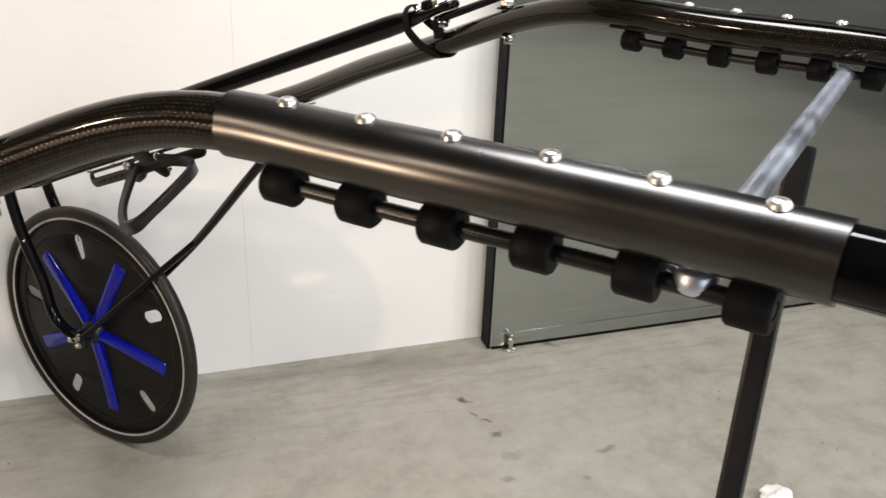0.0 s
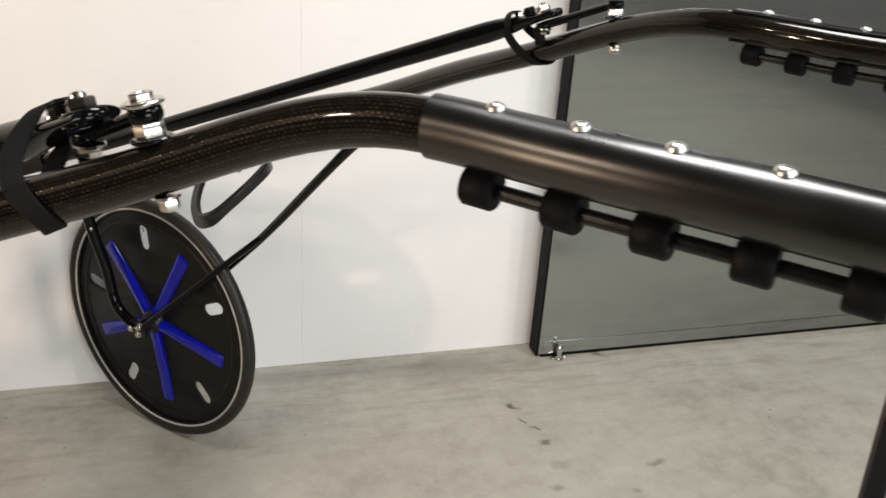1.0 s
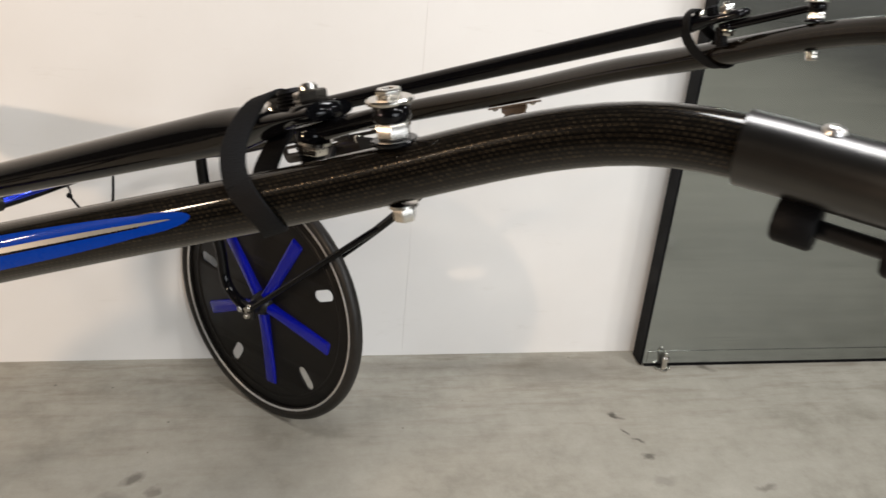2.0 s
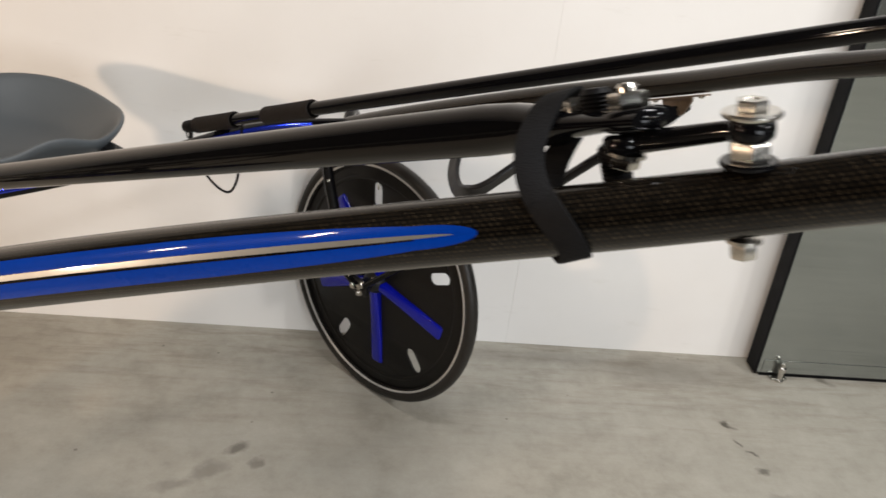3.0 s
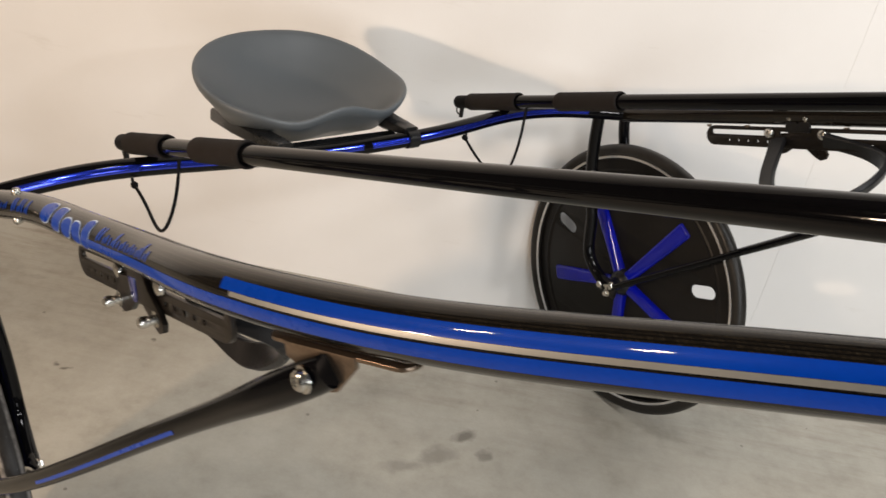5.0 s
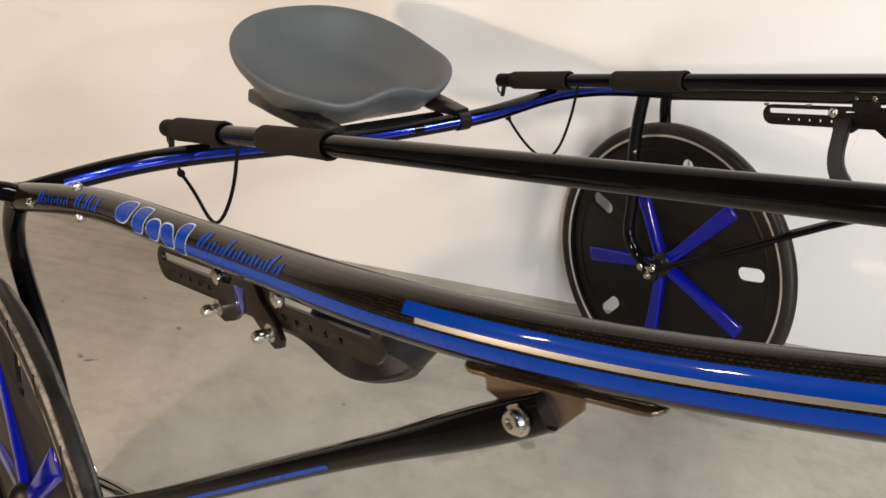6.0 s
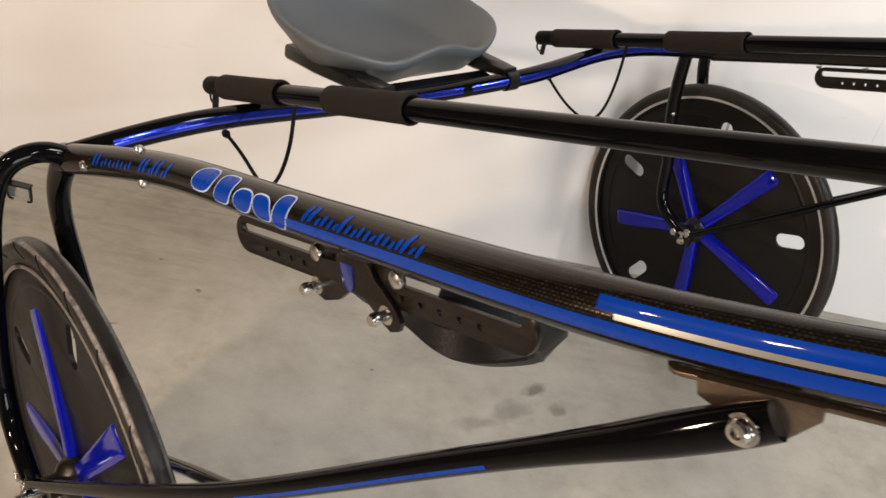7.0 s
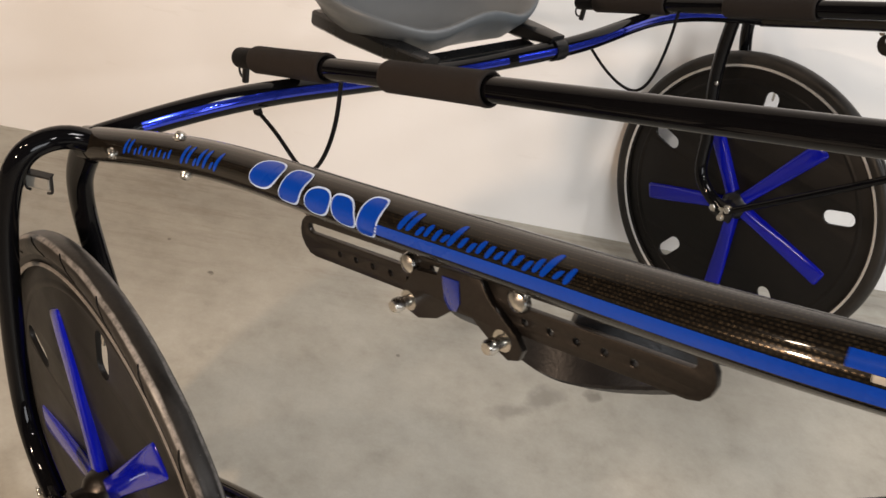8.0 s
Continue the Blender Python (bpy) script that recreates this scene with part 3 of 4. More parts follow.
CROSSBAR = [
    (-1.2999, 1.9270, 0.7444, 0.0150), (-1.1676, 2.0203, 0.7725, 0.0160), (-1.0560, 2.1363, 0.7592, 0.0155), (-0.9470, 2.2576, 0.7383, 0.0151),
    (-0.8136, 2.3803, 0.7331, 0.0152), (-0.6668, 2.4945, 0.7471, 0.0154), (-0.5557, 2.6182, 0.7533, 0.0144), (-0.4437, 2.7147, 0.7506, 0.0141),
    (-0.2829, 2.7935, 0.7425, 0.0140)]

sulky = thing("sulky", (-0.71, 2.27, 0), "black carbon-fibre racing sulky with blue stripes, propped on a stand", "sulky")


def shaft(knots, out, near):
    run = Run(spline(knots, 150), out)
    sh = part("shaft", tube(run, 40), CARBON, sulky, "glossy woven carbon-fibre shaft")
    a = 1.790 if near else run.near((0.500, 1.322, 1.40)) - 0.047
    b = a + 0.291
    part("sleeve", shell(run, a, b, -28, 208, 0.0002, 0.0021), SLEEVE, sh, "satin grey anodised aluminium half sleeve")
    for k in range(6):
        s = a + 0.034 + k * (0.0461 if near else 0.0472)
        c, t, u, o, r = run.local(s)
        part("sleeve_bolt", dome_bolt(run.skin(s, 4, 0.0022), u, 0.0050, 0.0028), PALE_ZINC, sh, "chrome socket bolt", 35)
    # the rod with rubber rings under the sleeve
    lo, hi = (a + 0.030, a + 0.262) if near else (a + 0.025, a + 0.260)
    rod = Run([(*(run.local(s)[0] - 0.0262 * run.local(s)[2]), 0.0042) for s in np.linspace(lo - 0.008, hi + 0.008, 14)], out)
    rd = part("ring_rod", tube(rod, 14), BLACK_STEEL, sulky, "black rod with rubber rings under the shaft")
    for k in range(6):
        c, t, u, o, r = rod.local(0.0085 + k * (rod.s[-1] - 0.017) / 5)
        part("rubber_ring", lathe([(0.0042, -0.0090), (0.0096, -0.0090), (0.0107, -0.0076), (0.0107, 0.0076), (0.0096, 0.0090), (0.0042, 0.0090)], 22, place_m(c, t)), RUBBER, rd, "", 40)
    if near:
        # the shaft's tip past the sleeve is a plain black plug
        tip = Run([(*run.local(s)[0], run.local(s)[4] + 0.0006) for s in np.linspace(b - 0.004, run.s[-1], 24)], out)
        part("tip_plug", tube(tip, 36), BLACK, sh, "glossy black plug on the shaft's tip")
    return run, sh


near_run, near_shaft = shaft(NEAR_SHAFT, -OUT, True)
far_run, far_shaft = shaft(FAR_SHAFT, OUT, False)


def stripe(run, s0, s1, a0, a1, name, material, parent, tip=0.0, mid=None, label="", lift=0.0004):
    """A painted stripe along the shaft; tip: the length over which its front end rounds off at the angle mid."""
    m = mid if mid is not None else (a0 + a1) / 2
    rows = [(s0 + (s1 - tip - s0) * k / 30, 1.0) for k in range(31)]
    if tip:
        rows += [(s1 - tip + tip * math.sin(q), max(0.02, math.cos(q))) for q in (math.pi / 2 * k / 18 for k in range(1, 19))]
    up = [(s, m + (a0 - m) * w) for s, w in rows]
    down = [(s, m + (a1 - m) * w) for s, w in rows]
    return part(name, patch(run, up + down[::-1], lift), material, parent, label)


S_TIP, S_BEG, S_LOW = 1.496, 0.872, 0.508
stripe(near_run, S_BEG, S_TIP, 40, 65.5, "upper_stripe", BLUE, near_shaft, 0.17, 73, "glossy blue stripe")
stripe(near_run, S_BEG + 0.012, S_TIP - 0.010, 66, 76, "silver_stripe", SILVER, near_shaft, 0.10, 73, "silver stripe", 0.0005)
stripe(near_run, S_BEG, S_TIP, 81, 109, "lower_stripe", BLUE, near_shaft, 0.17, 73.5, "glossy blue stripe")
stripe(near_run, S_TIP - 0.030, S_TIP + 0.002, 54, 94, "stripe_tip", BLUE, near_shaft, 0.032, 73.5, "", 0.0002)
stripe(near_run, S_LOW, S_BEG, 82, 109, "rear_stripe", BLUE, near_shaft, 0, None, "glossy blue stripe")


# wheels
def wheel(centre, fwd, out, turn0, near, R):
    """A disc wheel: fwd along the ground, out the way the seen face looks."""
    c, x, zed = np.array(centre, float), np.array(fwd, float), np.array(out, float)
    x, zed = x / np.linalg.norm(x), zed / np.linalg.norm(zed)
    m = Matrix.Translation(Vector(c)) @ Matrix((Vector(x), Vector(np.cross(zed, x)), Vector(zed))).transposed().to_4x4()
    tip = 0.243
    T = R - (0.0095 if near else 0.0)
    w = part("wheel", lathe([(R - 0.032, -0.010), (R - 0.024, -0.0105), (R - 0.020, -0.0085), (R - 0.020, 0.0085), (R - 0.024, 0.0105), (R - 0.032, 0.010), (R - 0.036, 0.0075), (R - 0.036, -0.0075), (R - 0.032, -0.010)], 96, m), DISC, sulky, "black disc wheel with blue spokes", 30)
    part("tyre", lathe([(R - 0.027, -0.0100), (R - 0.022, -0.0142), (R - 0.015, -0.0160), (R - 0.008, -0.0152), (R - 0.003, -0.0112), (R - 0.0005, -0.0065), (R, 0), (R - 0.0005, 0.0065), (R - 0.003, 0.0112), (R - 0.008, 0.0152), (R - 0.015, 0.0160), (R - 0.022, 0.0142), (R - 0.027, 0.0100)], 128, m), tyre_material("worn_tyre_rubber" if near else "tyre_rubber", c, R, near), w, "worn black rubber tyre with scuffed shoulders" if near else "black rubber tyre", 60)
    if near:
        # slanting slits in the tread's shoulder
        for k in range(22):
            a = 2 * math.pi * k / 22
            line = [(R - 0.0220, 0.0), (R - 0.0150, 0.055), (R - 0.0080, 0.100), (R - 0.0045, 0.125)]
            pts_ = [m @ Vector((r_ * math.cos(a + b_), r_ * math.sin(a + b_), z_)) for (r_, b_), z_ in zip(line, (0.0142, 0.0160, 0.0152, 0.0124))]
            part("tread_slit", tube(Run([(*q_, 0.0011) for q_ in pts_], zed, up=zed), 6), RUBBER, w, "fine slit in the tread")
    # the cover, with five slots through it
    holes, slots = [], []
    for k in range(5):
        a = turn0 + 2 * math.pi * (k + 0.5) / 5
        ca, sa = math.cos(a), math.sin(a)
        holes.append([(px * ca - py * sa, px * sa + py * ca) for px, py in stadium(0.2313 - 0.035, 0.2313 + 0.035, 0.0, 0.0165)])
    part("cover", cut_plate(m, ring(0, 0, R - 0.035, 96), holes, 0.0056), DISC, w, "black plastic wheel cover with slots")
    for side in (1, -1):
        tape = lathe([(T - 0.0320, 0.0106 * side), (T - 0.0305, 0.0124 * side), (T - 0.0272, 0.0128 * side), (T - 0.0260, 0.0110 * side)], 96, m)
        part("reflective_ring", tape, WORN_TAPE if near else REFLECT, w, "silver reflective rim tape", 60)
        part("ridge", lathe([(R - 0.072, 0.0022 * side), (R - 0.067, 0.0055 * side), (R - 0.062, 0.0055 * side), (R - 0.057, 0.0022 * side)], 96, m), DISC, w, "", 60)
        for k in range(5):
            a = turn0 + 2 * math.pi * k / 5
            q = m @ Matrix.Rotation(a, 4, "Z")
            rows = []
            low, broad = (0.70, 1.28) if near else (0.95, 1.14)
            for r, half, h in ((0.022, 0.012, 0.026), (0.06, 0.0125, 0.022), (0.12, 0.0145, 0.017), (0.175, 0.0165, 0.013), (tip - 0.010, 0.0175, 0.0100), (tip - 0.004, 0.0168, 0.0090), (tip - 0.001, 0.0150, 0.0066), (tip, 0.0125, 0.0040)):
                rows.append([q @ Vector((r, broad * half * sx, z * side)) for sx, z in ((-1, 0.0022), (-0.97, 0.62 * h * low), (-0.86, 0.86 * h * low), (-0.6, 0.97 * h * low), (0, h * low), (0.6, 0.97 * h * low), (0.86, 0.86 * h * low), (0.97, 0.62 * h * low), (1, 0.0022))])
            part("spoke", loft(rows), BLUE_SPOKE, w, "raised blue spoke", 50)
        part("hub", lathe([(0, 0.006 * side), (0.034, 0.006 * side), (0.033, 0.018 * side), (0.026, 0.030 * side), (0.017, 0.036 * side), (0.016, 0.052 * side), (0.0, 0.052 * side)], 28, m), BLACK_STEEL if not near else PLATE, w, "hub", 35)
    part("axle", lathe([(0, -0.075), (0.0075, -0.075), (0.0075, 0.092 if near else 0.075), (0, 0.092 if near else 0.075)], 16, m), CHROME, w, "zinc axle", 35)
    part("valve", lathe([(0, 0), (0.0018, 0), (0.0027, 0.003), (0.0027, 0.020), (0, 0.020)], 10, m @ Matrix.Rotation(turn0 + math.pi * 0.2, 4, "Z") @ Matrix.Translation((0.246, 0.0, 0.0)) @ Matrix.Rotation(radians(90), 4, "Y")), CHROME, w, "", 35)
    return m


FAR_C, NEAR_C = np.array([-0.184, 2.731, 0.340]), np.array([-1.229, 1.7494, 0.3412])
wheel((-0.1816, 2.748, 0.3380), (0.6857, -0.7276, 0), (-0.7276, -0.6857, 0.018), radians(61.25), False, 0.3385)
wheel(NEAR_C, (0.6955, -0.7184, 0), (-0.7184, -0.6955, 0.0159), radians(56.4), True, 0.3412)

# crossbar, forks and braces
cross_run = Run(spline(CROSSBAR, 110), FWD)
cross = part("crossbar", tube(cross_run, 30), BLACK, sulky, "glossy black arched rear crossbar")
stripe(cross_run, 0.056, 0.674, 48, 88, "blue_stripe", BLUE_FOIL, cross, 0, None, "metallic blue stripe")
stripe(cross_run, 0.694, 1.250, 48, 88, "blue_stripe", BLUE_FOIL, cross, 0, None, "metallic blue stripe")


def fork(centre, fwd, out, outer, inner, bolts=(0, 1)):
    """The two legs that carry a wheel, each given by its ways outward, forward and up from under the wheel's middle."""
    c, f, o = np.array([centre[0], centre[1], 0.0]), np.array(fwd, float), np.array(out, float)
    for legs, r, word in ((outer, 0.0135, "outer"), (inner, 0.0142, "inner")):
        pts = spline([(*(c + a * o + b_ * f + h * Z), r) for a, b_, h in legs], 70)
        run_f = Run(pts, f, up=f)
        wide = (lambda q: (1.0, 1.0)) if word == "outer" or bolts else (lambda q: (1.0 + 0.75 * max(0.0, 1 - q / 0.30), 1.0))
        part("fork_leg", tube(run_f, 24, True, wide), BLACK, sulky, "glossy black " + word + " fork leg")
    for legs, sgn in ((outer, 1), (inner, -1)):
        a = legs[-1][0]
        part("axle_plate", box(Matrix.Translation(Vector(c + (a + 0.002 * sgn) * o - 0.012 * f + 0.338 * Z)) @ basis(f, Z), 0.056, 0.011, 0.040, 0.004), BLACK_STEEL, sulky)
        for b_, h, r in ((-0.030, 0.336, 0.0085), (0.003, 0.350, 0.0085), (-0.006, 0.324, 0.0070)):
            part("axle_nut", hex_nut(c + (a + 0.0085 * sgn) * o + b_ * f + h * Z, sgn * o, r, 0.0075), CHROME, sulky, "zinc axle nut", 35)
    a, b_, h = inner[2]
    for k in bolts:
        part("fork_bolt", button_bolt(c + (a - 0.0135) * o + (b_ - 0.002 + 0.006 * k) * f + (h - 0.020 * k + 0.055) * Z, -o, 0.0042, 0.004), CHROME, sulky, "", 35)


fork((-1.218, 1.775), FWD, -OUT,
     [(-0.043, -0.140, 0.748), (-0.006, -0.148, 0.766), (0.034, -0.152, 0.758), (0.060, -0.158, 0.705), (0.075, -0.152, 0.600), (0.085, -0.130, 0.480), (0.090, -0.085, 0.378), (0.090, -0.010, 0.342)],
     [(-0.030, -0.160, 0.742), (-0.024, -0.178, 0.690), (-0.026, -0.160, 0.610), (-0.040, -0.120, 0.480), (-0.046, -0.092, 0.385), (-0.046, -0.010, 0.340)], ())
clip_m = Matrix.Translation((-1.338, 1.864, 0.716)) @ basis((1, -0.08, 0), Z)
clip = part("clip", loft([[clip_m @ Vector((x, y, z)) for x, z in ((-0.016, 0.013), (0.016, 0.013), (0.016, 0.0105), (-0.016, 0.0105))] for y in (-0.005, 0.005)]), BLACK_STEEL, sulky, "small black clip with a grey reflector under the fork")
part("reflector", box(clip_m @ Matrix.Translation((0, 0, 0.001)), 0.028, 0.005, 0.017, 0.002), SILVER, clip, "grey plastic reflector")
for x in (-0.0155, 0.0155):
    part("prong", tube(Run(rounded([clip_m @ Vector((x, 0, 0.012)), clip_m @ Vector((x, 0, -0.011)), clip_m @ Vector((x * 0.62, 0, -0.012))], 14, 0.0017, 0.3), OUT, up=OUT), 8), BLACK_STEEL, clip)
part("hanger", tube(Run(straight(clip_m @ Vector((-0.010, 0, 0.012)), clip_m @ Vector((-0.014, 0, 0.034)), 0.0022, 3), OUT, up=OUT), 8), BLACK_STEEL, clip)
fork(FAR_C, (0.685, -0.728, 0), (0.728, 0.685, 0),
     [(-0.029, -0.118, 0.744), (0.004, -0.150, 0.754), (0.038, -0.172, 0.738), (0.057, -0.180, 0.685), (0.062, -0.158, 0.610), (0.070, -0.125, 0.480), (0.074, -0.085, 0.378), (0.074, -0.010, 0.342)],
     [(-0.080, -0.146, 0.744), (-0.074, -0.147, 0.690), (-0.058, -0.136, 0.560), (-0.048, -0.113, 0.460), (-0.048, -0.092, 0.380), (-0.048, -0.010, 0.335)])


def brace(run, s, centre, out, joint, near):
    """The strut from under the shaft to the wheel's axle, with its bracket."""
    c, t, u, o, r = run.local(s)
    o = np.array(out, float)
    t = t / np.linalg.norm(t)
    base = c - (r + 0.002) * u
    m = Matrix.Translation(Vector(base)) @ basis(t, u)
    br = part("brace_bracket", cut_plate(m @ Matrix.Translation((0.0, 0, -0.0008)), stadium(-0.066, 0.066, 0, 0.0105), [stadium(-0.060, -0.044, 0, 0.0035), stadium(0.03, 0.060, 0, 0.0035)], 0.0022), BRONZE, sulky, "bronze-coloured folded steel bracket")
    mv = Matrix.Translation(Vector(base + 0.0105 * o - 0.001 * u)) @ Matrix((Vector(t), Vector(-u), Vector(np.cross(t, -u)))).transposed().to_4x4()
    flange = [(-0.042, 0.0), (0.024, 0.0), (0.023, 0.008), (0.002, 0.028), (-0.006, 0.030), (-0.042, 0.010)]
    part("flange", cut_plate(mv, flange, [], 0.003), BRONZE, br, "bronze-coloured flange")
    for q in (-0.052, 0.050):
        part("bracket_bolt", button_bolt(base + q * t - 0.003 * u, -u, 0.0045, 0.003), CHROME, br, "", 35)
    pivot = base + 0.0175 * o - 0.0185 * u - 0.008 * t
    a_out, a_in = np.array(centre) + (0.082 if near else 0.066) * o, np.array(centre) - 0.056 * o
    J = np.array(joint, float)
    main = [pivot + 0.014 * (pivot - J) / np.linalg.norm(pivot - J), pivot, pivot + (J - pivot) * 0.18, pivot + (J - pivot) * 0.45, J + 0.0 * o]
    rad = [0.0125, 0.0135, 0.0118, 0.0102, 0.0098]
    end = a_out
    pts = spline([(*p, q) for p, q in zip([*main, J + (end - J) * 0.3 + 0.006 * o, end], [*rad, 0.0090, 0.0080])], 70)
    pts[:, 3] = np.clip(pts[:, 3], 0.0075, 0.0140)
    run_b = Run(pts, o)
    bb = part("brace", tube(run_b, 20, True, lambda q: (1.0, 0.62 + 0.38 * min(1, q / 0.09))), BLACK, sulky, "glossy black brace strut")
    inner = spline([(*p, 0.0078) for p in (J - 0.03 * (J - pivot) / np.linalg.norm(J - pivot), J + (a_in - J) * 0.25 - 0.012 * o, a_in)], 30)
    part("brace_fork", tube(Run(inner, o), 16), BLACK, bb, "black fork branch of the brace")
    part("brace_bolt", lathe([(0, 0), (0.0098, 0), (0.0098, 0.0016), (0.0078, 0.002), (0.0074, 0.0052), (0.0060, 0.0068), (0.0036, 0.0070), (0.0034, 0.0050), (0, 0.0050)], 24, place_m(pivot + 0.0085 * o, o)), CHROME, bb, "zinc socket bolt with washer", 30)
    if near:
        stripe(run_b, 0.20, 0.50, 86, 106, "blue_stripe", BLUE, bb, 0, None, "blue stripe")
    return br


J_FAR = np.array([0.070, 2.496, 0.663])
brace(near_run, 0.975, np.array([-1.232, 1.766, 0.345]), -OUT, (-0.975, 1.483, 0.700), True)
brace(far_run, far_run.near((0.185, 2.068, 1.11)), FAR_C, OUT, J_FAR, False)


# the two long poles with foam grips
def pole(a, b, out, bend=np.zeros(3)):
    a, b = np.array(a, float), np.array(b, float)
    w = (b - a) / np.linalg.norm(b - a)
    length = np.linalg.norm(b - a)
    pts = np.array(straight(a, b, 0.0134, 80, 0.0142))
    q = np.clip((np.linspace(0, length, 80) - (length - 0.14)) / 0.14, 0, 1) ** 2
    pts[:, :3] += q[:, None] * bend
    r_ = Run(pts, out)

    def flat(s):
        q = min(1.0, max(0.0, (s - (length - 0.10)) / 0.085))
        q = q * q * (3 - 2 * q)
        return (1 - 0.62 * q, 1 + 0.16 * q)

    po = part("pole", tube(r_, 30, True, flat), BLACK, sulky, "long glossy black pole with a flattened tip")
    for lo, hi in ((0.040, 0.203), (0.320, 0.483)):
        # a foam tube whose rounded ends leave the pole's bore open
        prof = [(0.0137, 0.004), (0.0150, 0.0008), (0.0166, 0), (0.0180, 0.0012), (0.0186, 0.004)]
        n = hi - lo
        prof += [(0.0184, n * 0.3), (0.0185, n * 0.7), (0.0187, n - 0.010), (0.0193, n - 0.005), (0.0188, n - 0.0012), (0.0170, n), (0.0150, n - 0.0012), (0.0137, n - 0.006)]
        part("foam_grip", lathe(prof, 32, place_m(a + w * lo, w)), FOAM, po, "black foam grip", 50)
    cap = lathe([(0, -0.008), (0.0115, -0.008), (0.0140, -0.005), (0.0145, -0.001), (0.0145, 0.030), (0.0137, 0.034), (0.0137, 0.046)], 24, place_m(a, w))
    tc, tw, tu, to, tr = r_.local(length - 0.006)
    part("tip_nose", lathe([(0, -0.0054), (0.0120, -0.0054), (0.0150, -0.0036), (0.0160, 0), (0.0150, 0.0036), (0.0120, 0.0054), (0, 0.0054)], 28, place_m(tc, tu)), BLACK, po, "", 50)
    part("end_cap", cap, RUBBER, po, "black rubber end cap", 35)
    return r_


near_pole_run = pole(*NEAR_POLE, -OUT, -0.014 * OUT + 0.0025 * Z + 0.006 * FWD)
far_pole_run = pole(*FAR_POLE, OUT)


# the strap, link and bolts that hold each pole to its shaft
def coupling(run, s_bolt, pole_run):
    c, t, u, o, r = run.local(s_bolt)
    u = 0.5 * u + 0.5 * Z
    u /= np.linalg.norm(u)
    end = pole_run.s[-1]
    tip, w, pu, po_, pr = pole_run.local(end - 0.015)
    top = c + (r + 0.0015) * u
    eye_b, eye_a = top + 0.0152 * u, tip - 0.0124 * Z
    # a round bar that thins towards the bolt, with a turned eye on each end
    ln = part("link", tube(Run(straight(eye_a, eye_b, 0.0056, 12, 0.0043), (0, 1, 0)), 20), BLACK, sulky, "black link bar between pole and shaft")
    eye = [(0.003, -0.0048), (0.0084, -0.0048), (0.0098, -0.0034), (0.0102, 0.0), (0.0098, 0.0034), (0.0084, 0.0048), (0.003, 0.0048)]
    part("eye", lathe(eye, 24, place_m(eye_b, u)), BLACK, ln, "", 50)
    part("eye", lathe(eye, 24, place_m(eye_a, pu)), BLACK, ln, "", 50)
    disc = [(0, 0), (0.0118, 0), (0.0124, 0.0008), (0.0124, 0.0018), (0.0116, 0.0026), (0, 0.0026)]
    part("washer", lathe(disc, 24, place_m(top - 0.0010 * u, u)), BLACK, ln, "", 40)
    part("spacer_nut", hex_nut(top + 0.0014 * u, u, 0.0090, 0.0088, False), CHROME, ln, "zinc spacer nut", 35)
    part("washer", lathe(disc, 24, place_m(eye_b + 0.0050 * u, u)), CHROME, ln, "", 40)
    part("bolt_head", hex_nut(eye_b + 0.0074 * u, u, 0.0068, 0.0050, False), CHROME, ln, "zinc bolt head", 35)
    part("under_nut", hex_nut(c - (r + 0.0025) * u, -u, 0.0062, 0.0080), CHROME, ln, "zinc lock nut under the shaft", 35)
    part("tip_nut", hex_nut(tip + 0.0050 * pu, pu, 0.0096, 0.0076), CHROME, ln, "bright hexagon nut", 35)
    part("stud", lathe([(0, 0), (0.0052, 0), (0.0052, 0.0025), (0.0036, 0.0042), (0, 0.0046)], 16, place_m(tip + 0.0124 * pu, pu)), CHROME, ln, "", 35)
    part("low_nut", hex_nut(eye_a - 0.0046 * Z + 0.002 * w, -Z, 0.0078, 0.0066), CHROME, ln, "zinc nut", 35)
    # ribbed rubber buffer that holds the link off the shaft
    stand = eye_a - 0.0075 * w
    foot = run.local(run.near(stand))
    tall = max(0.012, stand[2] - foot[0][2] - 0.004)
    prof = [(0, 0)]
    for k in range(9):
        z = tall * k / 9
        prof += [(0.0074, z), (0.0074, z + tall / 18), (0.0064, z + tall / 16), (0.0064, z + tall / 9.2)]
    part("rubber_buffer", lathe([*prof, (0, tall)], 20, place_m(stand - tall * foot[2], foot[2])), RUBBER, ln, "ribbed black rubber buffer", 35)
    p2, w2, pu2, po2, r2 = pole_run.local(end - 0.034)
    part("ribbed_knob", lathe([(0, 0), (0.0080, 0), *[q for k in range(5) for q in ((0.0080, 0.002 * k + 0.001), (0.0070, 0.002 * k + 0.002))], (0.006, 0.0115), (0, 0.0115)], 18, place_m(p2 + 0.0045 * pu2, pu2)), RUBBER, ln, "", 35)
    part("small_nut", hex_nut(pole_run.local(end - 0.048)[0] + 0.0075 * pu2, pu2, 0.0058, 0.005), CHROME, ln, "", 35)
    # the strap round both tubes
    sp = end - 0.060
    pc, pw, pu3, po3, pr3 = pole_run.local(sp)
    ss = run.near(pc)
    sc, st, su, so, sr = run.local(ss)
    ax = st
    d2 = pc - sc
    d2 = d2 - (d2 @ ax) * ax
    dist = np.linalg.norm(d2)
    e1 = d2 / dist
    e2 = np.cross(ax, e1)
    r_a, r_b = sr + 0.0016, 0.0142 + 0.0016
    pts = []
    for k in range(21):
        a = math.pi / 2 + math.pi * k / 20
        pts.append(sc + r_a * (math.cos(a) * e1 + math.sin(a) * e2))
    for k in range(21):
        a = -math.pi / 2 + math.pi * k / 20
